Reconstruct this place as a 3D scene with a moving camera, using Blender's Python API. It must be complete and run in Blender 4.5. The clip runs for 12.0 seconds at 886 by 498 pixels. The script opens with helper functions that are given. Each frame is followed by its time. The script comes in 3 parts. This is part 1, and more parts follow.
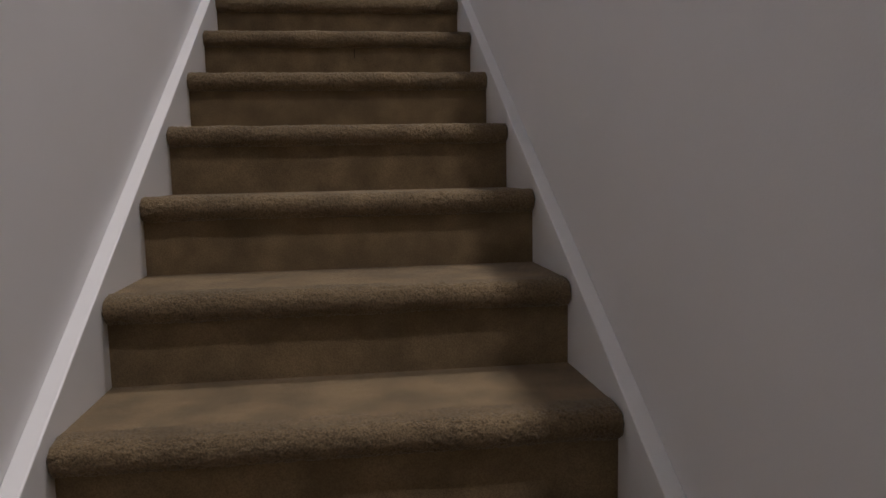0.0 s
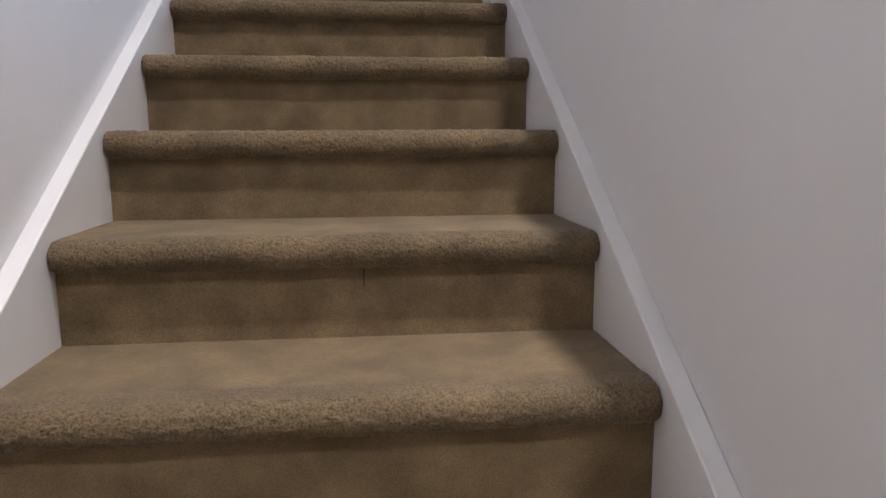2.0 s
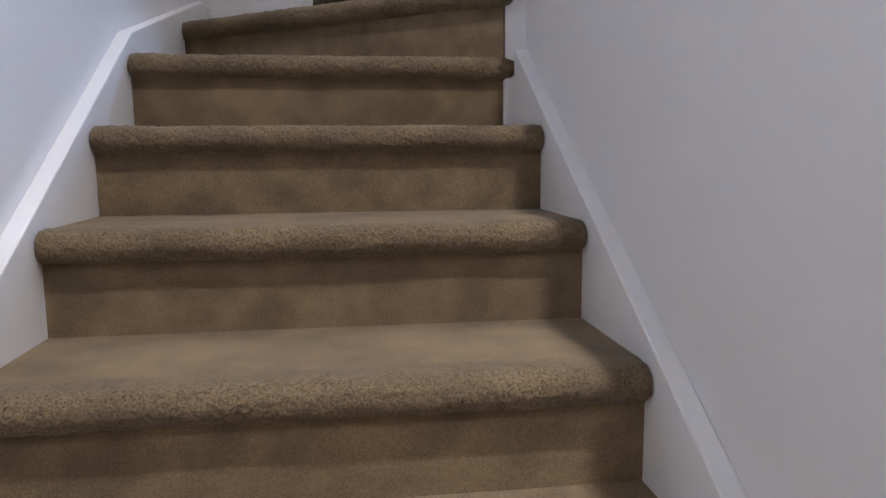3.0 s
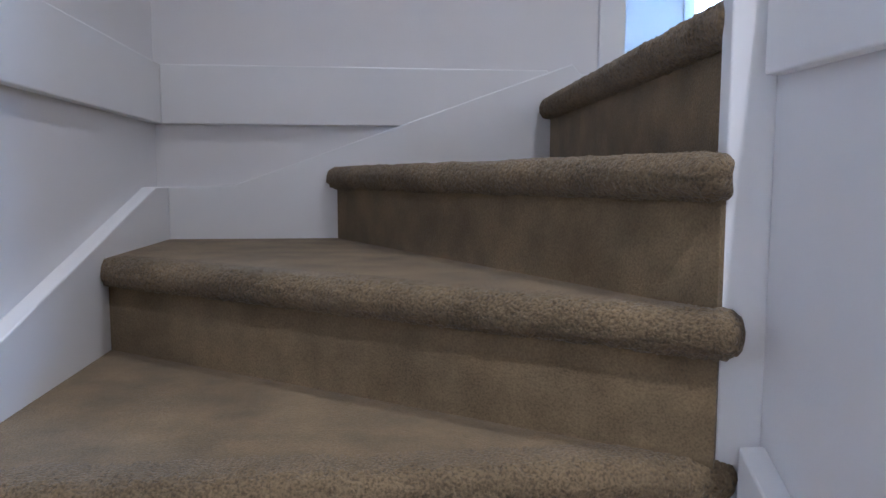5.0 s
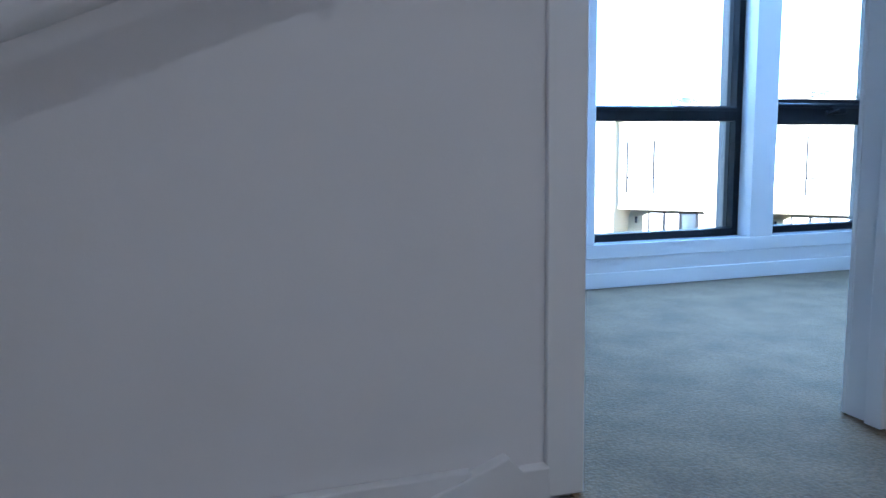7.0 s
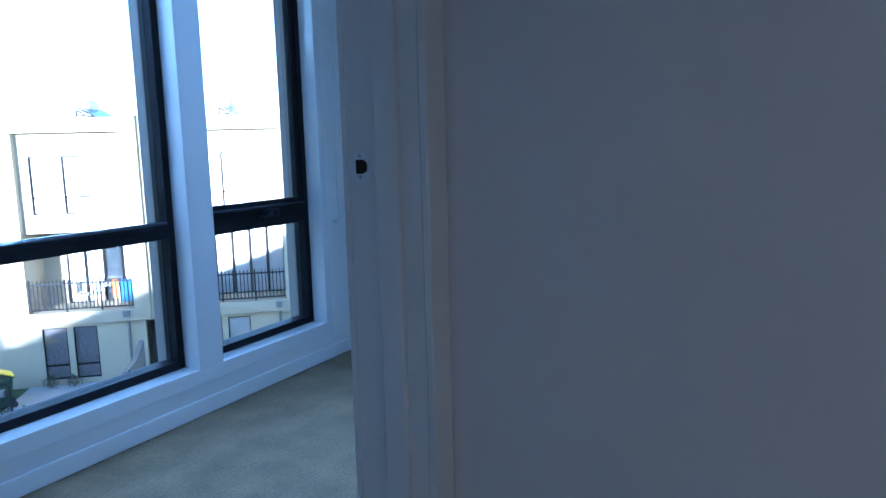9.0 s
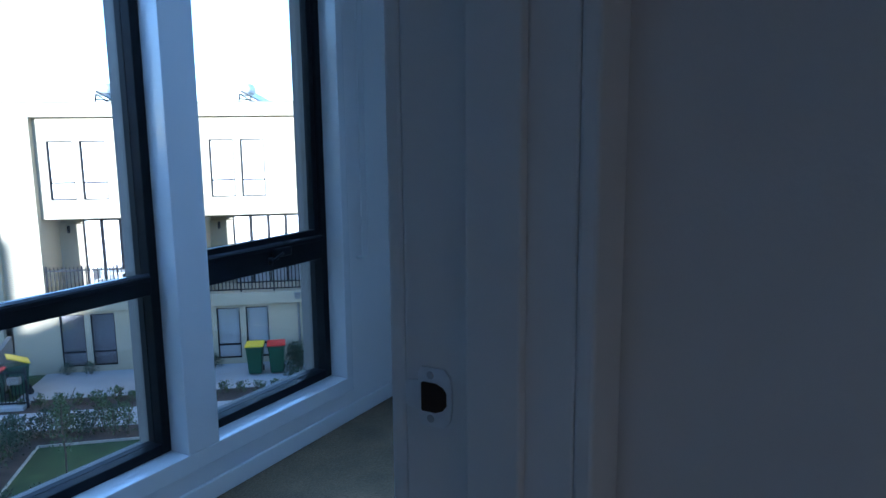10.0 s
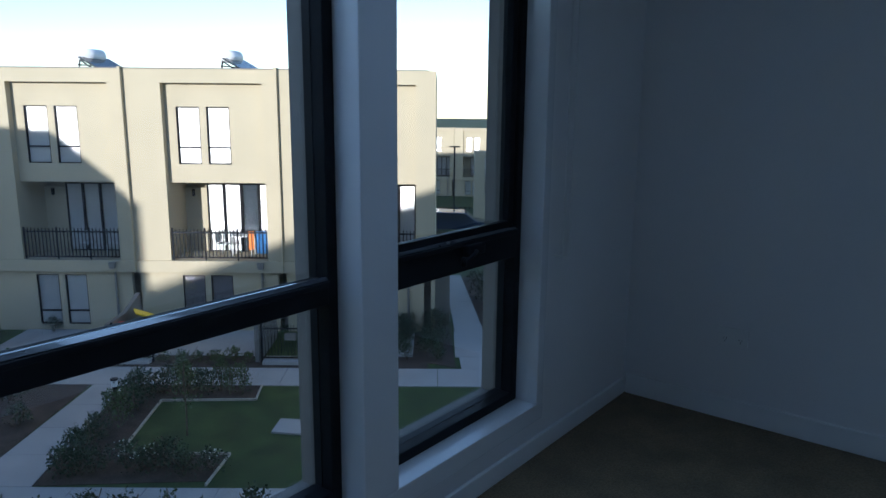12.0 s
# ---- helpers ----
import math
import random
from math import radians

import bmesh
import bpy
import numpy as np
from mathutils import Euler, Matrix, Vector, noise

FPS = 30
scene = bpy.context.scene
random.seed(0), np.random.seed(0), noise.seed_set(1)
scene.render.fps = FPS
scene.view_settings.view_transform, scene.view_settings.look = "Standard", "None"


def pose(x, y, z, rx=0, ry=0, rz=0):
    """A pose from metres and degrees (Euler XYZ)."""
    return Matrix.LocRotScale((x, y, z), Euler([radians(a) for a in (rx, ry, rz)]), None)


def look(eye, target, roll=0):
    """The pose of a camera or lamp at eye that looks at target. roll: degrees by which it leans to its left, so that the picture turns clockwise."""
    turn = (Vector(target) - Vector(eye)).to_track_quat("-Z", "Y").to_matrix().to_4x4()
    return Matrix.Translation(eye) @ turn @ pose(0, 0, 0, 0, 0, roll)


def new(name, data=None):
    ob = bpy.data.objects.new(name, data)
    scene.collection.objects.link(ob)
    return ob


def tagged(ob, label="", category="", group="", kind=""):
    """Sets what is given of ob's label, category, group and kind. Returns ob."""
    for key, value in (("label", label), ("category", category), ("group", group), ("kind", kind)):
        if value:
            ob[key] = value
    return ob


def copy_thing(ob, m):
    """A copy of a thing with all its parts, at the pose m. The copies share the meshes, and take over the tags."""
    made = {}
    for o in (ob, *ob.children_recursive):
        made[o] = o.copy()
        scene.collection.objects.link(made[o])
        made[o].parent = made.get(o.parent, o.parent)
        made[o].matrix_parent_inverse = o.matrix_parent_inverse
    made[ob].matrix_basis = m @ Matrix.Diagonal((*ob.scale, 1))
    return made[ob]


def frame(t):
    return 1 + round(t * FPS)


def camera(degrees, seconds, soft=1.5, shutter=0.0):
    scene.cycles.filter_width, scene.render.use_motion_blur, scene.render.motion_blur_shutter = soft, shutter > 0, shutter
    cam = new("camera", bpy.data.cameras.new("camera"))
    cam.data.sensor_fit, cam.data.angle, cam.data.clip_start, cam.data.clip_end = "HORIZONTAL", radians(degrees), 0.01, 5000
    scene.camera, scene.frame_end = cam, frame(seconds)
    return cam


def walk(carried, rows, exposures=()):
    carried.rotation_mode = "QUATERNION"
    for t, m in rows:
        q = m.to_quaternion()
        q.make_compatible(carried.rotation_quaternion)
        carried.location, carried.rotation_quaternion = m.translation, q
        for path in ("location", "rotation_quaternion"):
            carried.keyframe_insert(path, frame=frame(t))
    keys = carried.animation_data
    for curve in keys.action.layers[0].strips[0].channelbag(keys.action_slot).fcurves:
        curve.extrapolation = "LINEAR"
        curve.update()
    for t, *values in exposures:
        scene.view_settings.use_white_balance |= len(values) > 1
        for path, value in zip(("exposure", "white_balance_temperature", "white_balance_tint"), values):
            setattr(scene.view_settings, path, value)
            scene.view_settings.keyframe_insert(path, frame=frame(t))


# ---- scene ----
cam = camera(63.8, 12.0)
PATH = [
    (0, (0.505, -3.873, -1.814), (0.763, -1.902, -2.038), -1.1),
    (0.5, (0.539, -3.448, -1.663), (0.785, -1.485, -1.955), -1.2),
    (1, (0.537, -3.056, -1.5), (0.754, -1.095, -1.828), -0.6),
    (1.5, (0.584, -2.741, -1.339), (0.732, -0.769, -1.642), -1.6),
    (2, (0.552, -2.451, -1.132), (0.762, -0.487, -1.449), -0.2),
    (2.5, (0.559, -2.17, -1.011), (0.789, -0.2, -1.264), -0.7),
    (2.7, (0.534, -2.045, -0.924), (0.796, -0.082, -1.199), -0.2),
    (4.3, (0.54, -1.153, -0.48), (0.788, 0.826, -0.633), -1.4),
    (4.5, (0.519, -1.043, -0.414), (0.782, 0.934, -0.555), -1.0),
    (4.7, (0.542, -0.932, -0.331), (0.757, 1.05, -0.491), -1.2),
    (5, (0.535, -0.795, -0.22), (0.736, 1.186, -0.414), 0.1),
    (5.1, (0.523, -0.749, -0.194), (0.743, 1.231, -0.376), 0.1),
    (5.5, (0.492, -0.552, -0.048), (0.802, 1.415, -0.240), -1.1),
    (6, (0.533, -0.249, 0.141), (0.854, 1.716, -0.045), -1.8),
    (6.5, (0.548, -0.033, 0.346), (0.964, 1.914, 0.162), -1.4),
    (7, (0.633, 0.05, 0.6), (1.225, 1.945, 0.345), -0.8),
    (7.5, (0.732, 0.26, 0.69), (1.746, 1.967, 0.427), -0.2),
    (7.7, (0.75, 0.315, 0.755), (1.96, 1.89, 0.478), -0.3),
    (9.3, (1.16, 0.698, 1.159), (2.917, 1.61, 0.872), -1.4),
    (9.5, (1.276, 0.791, 1.194), (3.028, 1.709, 0.903), -1.0),
    (10, (1.545, 0.993, 1.272), (3.254, 1.98, 0.947), -0.6),
    (10.5, (1.593, 1.09, 1.278), (3.238, 2.169, 0.931), 0.0),
    (11, (1.698, 1.275, 1.175), (3.288, 2.434, 0.818), 0.4),
    (11.5, (1.764, 1.465, 1.206), (3.32, 2.664, 0.828), 0.5),
    (12, (1.852, 1.655, 1.255), (3.39, 2.87, 0.856), 0.5),
]
EXPOSURES = [(0.0, 3.5, 6050, 18), (1.0, 4.0, 6050, 17), (1.6, 4.43, 6000, 17), (2.7, 4.63, 5750, 16), (4.5, 4.87, 5300, 16), (5.5, 4.75, 5150, 14), (6.2, 4.5, 5000, 12), (7.0, 3.9, 4900, 11), (7.7, 3.7, 4750, 10), (9.5, 2.5, 4600, 10), (10.5, 1.75, 4950, 11), (11.2, 1.4, 5250, 12), (12.0, 1.02, 5550, 12)]
walk(cam, [(t, look(eye, aim, roll)) for t, eye, aim, roll in PATH], EXPOSURES)

# ---- world and light ----
world = bpy.data.worlds.new("sky")
scene.world = world
world.use_nodes = True
SUN_ELEVATION, SUN_HEADING = 9.0, 250.0
sky = world.node_tree.nodes.new("ShaderNodeTexSky")
sky.sky_type, sky.sun_disc = "NISHITA", False
sky.altitude, sky.air_density, sky.dust_density, sky.ozone_density = 500, 0.8, 0.2, 1.1
sky.sun_elevation, sky.sun_rotation = radians(SUN_ELEVATION), radians(SUN_HEADING)
world.node_tree.links.new(sky.outputs["Color"], world.node_tree.nodes["Background"].inputs["Color"])
world.node_tree.nodes["Background"].inputs["Strength"].default_value = 0.15


def lamp(name, kind, energy, m, color=(1, 1, 1), **more):
    data = bpy.data.lights.new(name, kind)
    data.energy, data.color = energy, color
    if kind == "AREA":
        data.shape, data.size = more.get("shape", "DISK"), more["size"]
        if "spread" in more:
            data.spread = radians(more["spread"])
        if "size_y" in more:
            data.size_y = more["size_y"]
    if kind == "SUN":
        data.angle = radians(more["angle"])
    ob = new(name, data)
    ob.matrix_world = m
    return ob


# the sun stands behind the house that the camera is in, and lights the terrace opposite
heading = radians(SUN_HEADING)
toward = Vector((math.sin(heading) * math.cos(radians(SUN_ELEVATION)), math.cos(heading) * math.cos(radians(SUN_ELEVATION)), math.sin(radians(SUN_ELEVATION))))
lamp("sun", "SUN", 3.2, look(toward * 40, (0, 0, 0)), (1.0, 0.94, 0.84), angle=0.5)
for y, watts in ((-0.2, 0.28), (-2.2, 1.75), (-4.4, 2.4)):
    lamp("stair_downlight", "AREA", watts, look((1.17, y, 2.53), (1.17, y, 0)), (1.0, 0.92, 0.82), size=0.1, spread=105)
# added lamp inside the upper part of the window, standing in for more daylight
lamp("window_fill_light", "AREA", 3.4, look((3.1, 2.93, 1.95), (2.3, 1.8, 0.0)), (0.42, 0.66, 1.0), shape="RECTANGLE", size=1.6, size_y=0.5, spread=115)

# ---- materials ----


def material(name, base, rough=0.6, metal=0.0, vary=0.08, scale=6.0, grain=0.0, grain_scale=300.0, bump=0.0, coat=0.0, dark=None):
    m = bpy.data.materials.new(name)
    m.use_nodes = True
    n, l = m.node_tree.nodes, m.node_tree.links
    b = n["Principled BSDF"]
    b.inputs["Roughness"].default_value, b.inputs["Metallic"].default_value = rough, metal
    b.inputs["Coat Weight"].default_value = coat
    at = n.new("ShaderNodeTexCoord")
    big = n.new("ShaderNodeTexNoise")
    big.inputs["Scale"].default_value, big.inputs["Detail"].default_value = scale, 5
    l.new(at.outputs["Object"], big.inputs["Vector"])
    fine = n.new("ShaderNodeTexNoise")
    fine.inputs["Scale"].default_value, fine.inputs["Detail"].default_value = grain_scale, 3
    l.new(at.outputs["Object"], fine.inputs["Vector"])
    mix = n.new("ShaderNodeMix")
    mix.data_type = "RGBA"
    low = dark or tuple(c * (1 - vary) for c in base)
    mix.inputs["A"].default_value, mix.inputs["B"].default_value = (*low, 1), (*[min(1, c * (1 + vary)) for c in base], 1)
    ramp = n.new("ShaderNodeMapRange")
    ramp.inputs["From Min"].default_value, ramp.inputs["From Max"].default_value = 0.32, 0.68
    l.new(big.outputs["Fac"], ramp.inputs["Value"])
    l.new(ramp.outputs["Result"], mix.inputs["Factor"])
    out = mix.outputs["Result"]
    if grain:
        g = n.new("ShaderNodeMix")
        g.data_type, g.blend_type = "RGBA", "MULTIPLY"
        g.inputs["Factor"].default_value = grain
        gr = n.new("ShaderNodeMapRange")
        gr.inputs["From Min"].default_value, gr.inputs["From Max"].default_value = 0.3, 0.62
        l.new(fine.outputs["Fac"], gr.inputs["Value"])
        l.new(out, g.inputs["A"])
        l.new(gr.outputs["Result"], g.inputs["B"])
        out = g.outputs["Result"]
    l.new(out, b.inputs["Base Color"])
    if bump:
        bp = n.new("ShaderNodeBump")
        bp.inputs["Strength"].default_value, bp.inputs["Distance"].default_value = min(1.0, bump), 0.004
        l.new(fine.outputs["Fac"], bp.inputs["Height"])
        l.new(bp.outputs["Normal"], b.inputs["Normal"])
    return m


PLASTER = material("plaster", (0.78, 0.77, 0.77), 0.75, vary=0.015, scale=3, grain_scale=220, bump=0.06)
TRIM = material("trim_paint", (0.82, 0.82, 0.82), 0.38, vary=0.012, scale=4, grain_scale=60, bump=0.03)
CARPET = material("carpet", (0.218, 0.157, 0.083), 0.95, vary=0.26, scale=11, grain=0.36, grain_scale=330, bump=0.45)
FLOOR_CARPET = material("floor_carpet", (0.222, 0.162, 0.09), 0.95, vary=0.2, scale=6, grain=0.34, grain_scale=130, bump=1.0)
PILE = material("carpet_split_pile", (0.212, 0.153, 0.082), 0.95, vary=0.22, scale=8, grain=0.62, grain_scale=260, bump=1.0)
ENAMEL = material("window_enamel", (0.8, 0.8, 0.81), 0.2, vary=0.012, scale=4, grain_scale=60, bump=0.02, coat=0.5)
BLACK = material("black_aluminium", (0.016, 0.017, 0.02), 0.5, vary=0.15, scale=8, grain_scale=400, bump=0.02)
DULL_BLACK = material("weathered_black_aluminium", (0.014, 0.014, 0.016), 0.75, vary=0.2, scale=8)
for m in (BLACK, DULL_BLACK):
    m.node_tree.nodes["Principled BSDF"].inputs["Specular IOR Level"].default_value = 0.1
CEILING = material("ceiling_paint", (0.8, 0.8, 0.79), 0.8, vary=0.01, grain_scale=200, bump=0.04)
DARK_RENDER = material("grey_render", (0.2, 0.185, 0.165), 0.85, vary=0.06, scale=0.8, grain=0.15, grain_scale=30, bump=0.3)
BEAD = material("satin_bead", (0.05, 0.052, 0.06), 0.16, vary=0.05, scale=30, coat=0.8)
STEEL = material("steel", (0.55, 0.55, 0.56), 0.3, 1.0, vary=0.05, scale=30)
BRIGHT_STEEL = material("bright_steel", (0.85, 0.86, 0.88), 0.38, 0.6, vary=0.05, scale=60)
RENDER = material("render", (0.455, 0.392, 0.265), 0.85, vary=0.05, scale=0.8, grain=0.15, grain_scale=30, bump=0.3)
GRASS = material("grass", (0.05, 0.085, 0.02), 0.9, vary=0.3, scale=1.5, grain=0.5, grain_scale=40, bump=0.5)
CONCRETE = material("concrete", (0.42, 0.41, 0.39), 0.85, vary=0.07, scale=1.2, grain=0.2, grain_scale=60, bump=0.3)


def glass(name, tint=(1, 1, 1), rough=0.0):
    m = bpy.data.materials.new(name)
    m.use_nodes = True
    b = m.node_tree.nodes["Principled BSDF"]
    b.inputs["Base Color"].default_value = (*tint, 1)
    b.inputs["Transmission Weight"].default_value = 1
    b.inputs["Roughness"].default_value, b.inputs["IOR"].default_value = rough, 1.45
    return m


GLASS = glass("window_glass")
MULCH = material("bark_mulch", (0.085, 0.06, 0.045), 0.95, vary=0.3, scale=3, grain=0.6, grain_scale=45, bump=1.0)
ASPHALT = material("asphalt", (0.055, 0.056, 0.06), 0.9, vary=0.12, scale=1, grain=0.4, grain_scale=80, bump=0.4)
for m in (CARPET, FLOOR_CARPET, PILE):
    shag = m.node_tree.nodes["Principled BSDF"]
    shag.inputs["Sheen Weight"].default_value, shag.inputs["Sheen Roughness"].default_value = 0.13, 0.4
LEAF = material("leaf", (0.03, 0.055, 0.022), 0.55, vary=0.35, scale=9)
LEAF_PALE = material("leaf_pale", (0.07, 0.1, 0.032), 0.55, vary=0.3, scale=9)
FLOWER = material("blossom", (0.75, 0.74, 0.66), 0.7, vary=0.05)
BARK = material("bark", (0.16, 0.12, 0.085), 0.9, vary=0.2, scale=12, grain=0.4, grain_scale=90, bump=0.5)
# pale tone for blinds and furniture; also paints the upper panes' white reflections
BLIND_AND_GLARE = material("blind", (0.62, 0.62, 0.6), 0.6, vary=0.04, scale=2)
CURTAIN = material("curtain", (0.2, 0.19, 0.2), 0.8, vary=0.35, scale=14)
DARK_GLASS = material("shop_glass", (0.02, 0.025, 0.03), 0.04, vary=0.1, scale=2)
BIN_GREEN = material("bin_green", (0.016, 0.065, 0.032), 0.45, vary=0.1, scale=6)
BIN_YELLOW = material("bin_yellow", (0.8, 0.58, 0.02), 0.45, vary=0.05, scale=6)
BIN_RED = material("bin_red", (0.6, 0.035, 0.025), 0.45, vary=0.05, scale=6)
WHITE_PLASTIC = material("white_plastic", (0.78, 0.78, 0.77), 0.35, vary=0.02)
BLUE_CLOTH = material("blue_towel", (0.1, 0.3, 0.62), 0.9, vary=0.15, scale=20)
ORANGE = material("orange_cloth", (0.75, 0.22, 0.05), 0.85, vary=0.15, scale=20)
WOOD = material("wood", (0.3, 0.17, 0.08), 0.6, vary=0.25, scale=14, grain=0.3, grain_scale=90)
EDGING = material("timber_edging", (0.5, 0.44, 0.36), 0.85, vary=0.15, scale=5, grain=0.3, grain_scale=60)
CAR_PAINT = material("car_paint", (0.03, 0.045, 0.075), 0.25, 0.3, vary=0.05, coat=0.6)
RUBBER = material("rubber", (0.02, 0.02, 0.02), 0.85, vary=0.1)
# near-black that paints the shade in the latch hole; also the riser's seam
HOLE_SHADE_AND_SEAM = material("hole_shade_and_seam", (0.035, 0.022, 0.015), 0.9, vary=0.2)

# ---- builders ----


def thing(name, label="", category="", kind="", group="", at=None):
    ob = new(name)
    ob.empty_display_size = 0.05
    if at is not None:
        ob.matrix_world = at
    return tagged(ob, label, category, group, kind)


def mesh_object(name, bm, mat, smooth=False):
    bmesh.ops.recalc_face_normals(bm, faces=bm.faces)
    data = bpy.data.meshes.new(name)
    bm.to_mesh(data)
    bm.free()
    data.materials.append(mat)
    if smooth:
        for p in data.polygons:
            p.use_smooth = True
    return new(name, data)


def part(name, bm, mat, parent, label="", smooth=False):
    ob = mesh_object(name, bm, mat, smooth)
    ob.parent = parent
    if label:
        ob["label"] = label
    return ob


def structure(name, bm, mat, label="", category="", smooth=False):
    return tagged(mesh_object(name, bm, mat, smooth), label, category, kind="structure")


def box(x0, x1, y0, y1, z0, z1, bevel=0.0, bm=None):
    bm2 = bmesh.new()
    bmesh.ops.create_cube(bm2, size=1)
    for v in bm2.verts:
        v.co = Vector((x0 + (v.co.x + 0.5) * (x1 - x0), y0 + (v.co.y + 0.5) * (y1 - y0), z0 + (v.co.z + 0.5) * (z1 - z0)))
    if bevel:
        bmesh.ops.bevel(bm2, geom=bm2.edges[:], offset=bevel, segments=2, affect="EDGES", profile=0.5)
    return join(bm, bm2)


def join(bm, other):
    if bm is None:
        return other
    data = bpy.data.meshes.new("joined")
    other.to_mesh(data)
    other.free()
    bm.from_mesh(data)
    bpy.data.meshes.remove(data)
    return bm


def prism(outline, axis, a, b, bevel=0.0, bm=None):
    """An outline of (u, v) pairs carried along an axis from a to b. x: u is y, v is z; y: u is x, v is z; z: u is x, v is y."""
    bm2 = bmesh.new()

    def put(u, v, w):
        return {"x": (w, u, v), "y": (u, w, v), "z": (u, v, w)}[axis]

    low = [bm2.verts.new(put(u, v, a)) for u, v in outline]
    high = [bm2.verts.new(put(u, v, b)) for u, v in outline]
    k = len(outline)
    bm2.faces.new(low)
    bm2.faces.new(high)
    for i in range(k):
        bm2.faces.new((low[i], low[(i + 1) % k], high[(i + 1) % k], high[i]))
    bmesh.ops.recalc_face_normals(bm2, faces=bm2.faces)
    if bevel:
        bmesh.ops.bevel(bm2, geom=bm2.edges[:], offset=bevel, segments=2, affect="EDGES", profile=0.5)
    return join(bm, bm2)


def tube(points, radius, sides=10, bm=None):
    bm2 = bmesh.new()
    pts = [Vector(p) for p in points]
    rings = []
    for i, p in enumerate(pts):
        d = (pts[min(i + 1, len(pts) - 1)] - pts[max(i - 1, 0)]).normalized()
        side = d.orthogonal().normalized() if abs(d.z) > 0.95 else d.cross(Vector((0, 0, 1))).normalized()
        up = side.cross(d)
        rings.append([bm2.verts.new(p + (side * math.cos(a) + up * math.sin(a)) * radius) for a in (2 * math.pi * j / sides for j in range(sides))])
    for r0, r1 in zip(rings, rings[1:]):
        for j in range(sides):
            bm2.faces.new((r0[j], r0[(j + 1) % sides], r1[(j + 1) % sides], r1[j]))
    bm2.faces.new(rings[0])
    bm2.faces.new(rings[-1])
    return join(bm, bm2)


# ---- plan ----
RISE, GOING = 0.187, 0.3012
X_LEFT, X_RIGHT = -0.022, 1.009         # plaster faces of the stair's two walls
SKIRT_L, SKIRT_R = 0.012, 0.975         # faces of the skirting boards
Y_END, F_END = 1.147, 1.12              # plaster and skirting faces of the wall at the top of the stair
Y_ROOM = 1.283                           # that wall's other face, in the room
DOOR_L, DOOR_R = 1.230, 1.987           # the doorway
X_HALL = 2.05                           # far wall of the landing
Y_WINDOW = 2.884                        # plaster face of the window wall
X_ROOM, X_WEST = 4.72, -0.1
CEIL = 2.55
STEPS = 16                              # straight steps below the winders
Z_J = -3 * RISE                         # the last straight step
Z_LOW = Z_J - STEPS * RISE
Y_LOW = -(STEPS - 1) * GOING
Y_BACK = -6.8
NOSE = RISE / GOING                     # slope of the line of nosings


def nose_z(y):
    return Z_J + NOSE * y


# ---- walls ----
structure("wall_left", box(X_LEFT - 0.1, X_LEFT, Y_BACK, Y_END, Z_LOW - 0.4, CEIL), PLASTER, "white plaster wall along the stair", "wall")
structure("wall_right", box(X_RIGHT, X_RIGHT + 0.08, Y_BACK, 0.009, Z_LOW - 0.4, 0.05), PLASTER, "low white wall between stair and landing", "wall")
structure("wall_end", join(box(X_LEFT - 0.1, DOOR_L - 0.02, Y_END, Y_ROOM, Z_LOW - 0.2, CEIL), box(DOOR_L - 0.02, DOOR_R + 0.02, Y_END, Y_ROOM, 2.06, CEIL)), PLASTER, "white plaster wall at the top of the stair", "wall")
structure("wall_door_side", box(DOOR_R + 0.02, X_ROOM, Y_END, Y_ROOM, -0.2, CEIL), PLASTER, "white plaster wall beside the doorway", "wall")
structure("wall_hall", box(X_HALL, X_HALL + 0.1, Y_BACK, Y_END, -0.2, CEIL), PLASTER, "white plaster wall of the landing", "wall")
structure("wall_back", box(X_LEFT - 0.1, X_HALL + 0.1, Y_BACK - 0.1, Y_BACK, Z_LOW - 0.4, CEIL), PLASTER, "white plaster wall behind the stair", "wall")
structure("floor_lower", box(X_LEFT - 0.1, X_RIGHT, Y_BACK, Y_LOW + 0.03, Z_LOW - RISE - 0.1, Z_LOW - RISE), CARPET, "beige carpet at the stair's foot", "floor")
structure("ceiling_hall", box(X_LEFT - 0.1, X_HALL + 0.1, Y_BACK - 0.1, Y_ROOM, CEIL, CEIL + 0.1), CEILING, "white ceiling above stair and landing", "ceiling")
structure("ceiling_room", box(X_WEST, X_ROOM + 0.1, Y_ROOM, Y_WINDOW + 0.2, CEIL, CEIL + 0.1), CEILING, "white ceiling of the room", "ceiling")
structure("wall_east", box(X_ROOM, X_ROOM + 0.1, Y_ROOM, Y_WINDOW + 0.2, -0.2, CEIL), PLASTER, "white plaster wall of the room", "wall")
structure("wall_west", box(X_WEST - 0.1, X_WEST, Y_ROOM, Y_WINDOW + 0.2, -0.2, CEIL), PLASTER, "white plaster wall of the room", "wall")
W_L, W_R, W_B, W_T = 2.17, 3.985, 0.135, 2.32
wall = box(X_WEST, W_L, Y_WINDOW, Y_WINDOW + 0.2, -0.2, CEIL)
wall = box(W_R, X_ROOM, Y_WINDOW, Y_WINDOW + 0.2, -0.2, CEIL, bm=wall)
wall = box(W_L, W_R, Y_WINDOW, Y_WINDOW + 0.2, -0.2, W_B, bm=wall)
wall = box(W_L, W_R, Y_WINDOW, Y_WINDOW + 0.2, W_T, CEIL, bm=wall)
structure("wall_window", wall, PLASTER, "white plaster wall around the window", "wall")

# ---- stair ----
K_L, L_L, M_L = (SKIRT_L, 0.675), (0.447, F_END), (1.021, F_END)
P_K, P_L, P_M = (0.946, 0.002), (0.946, 0.008), (0.978, 0.03)


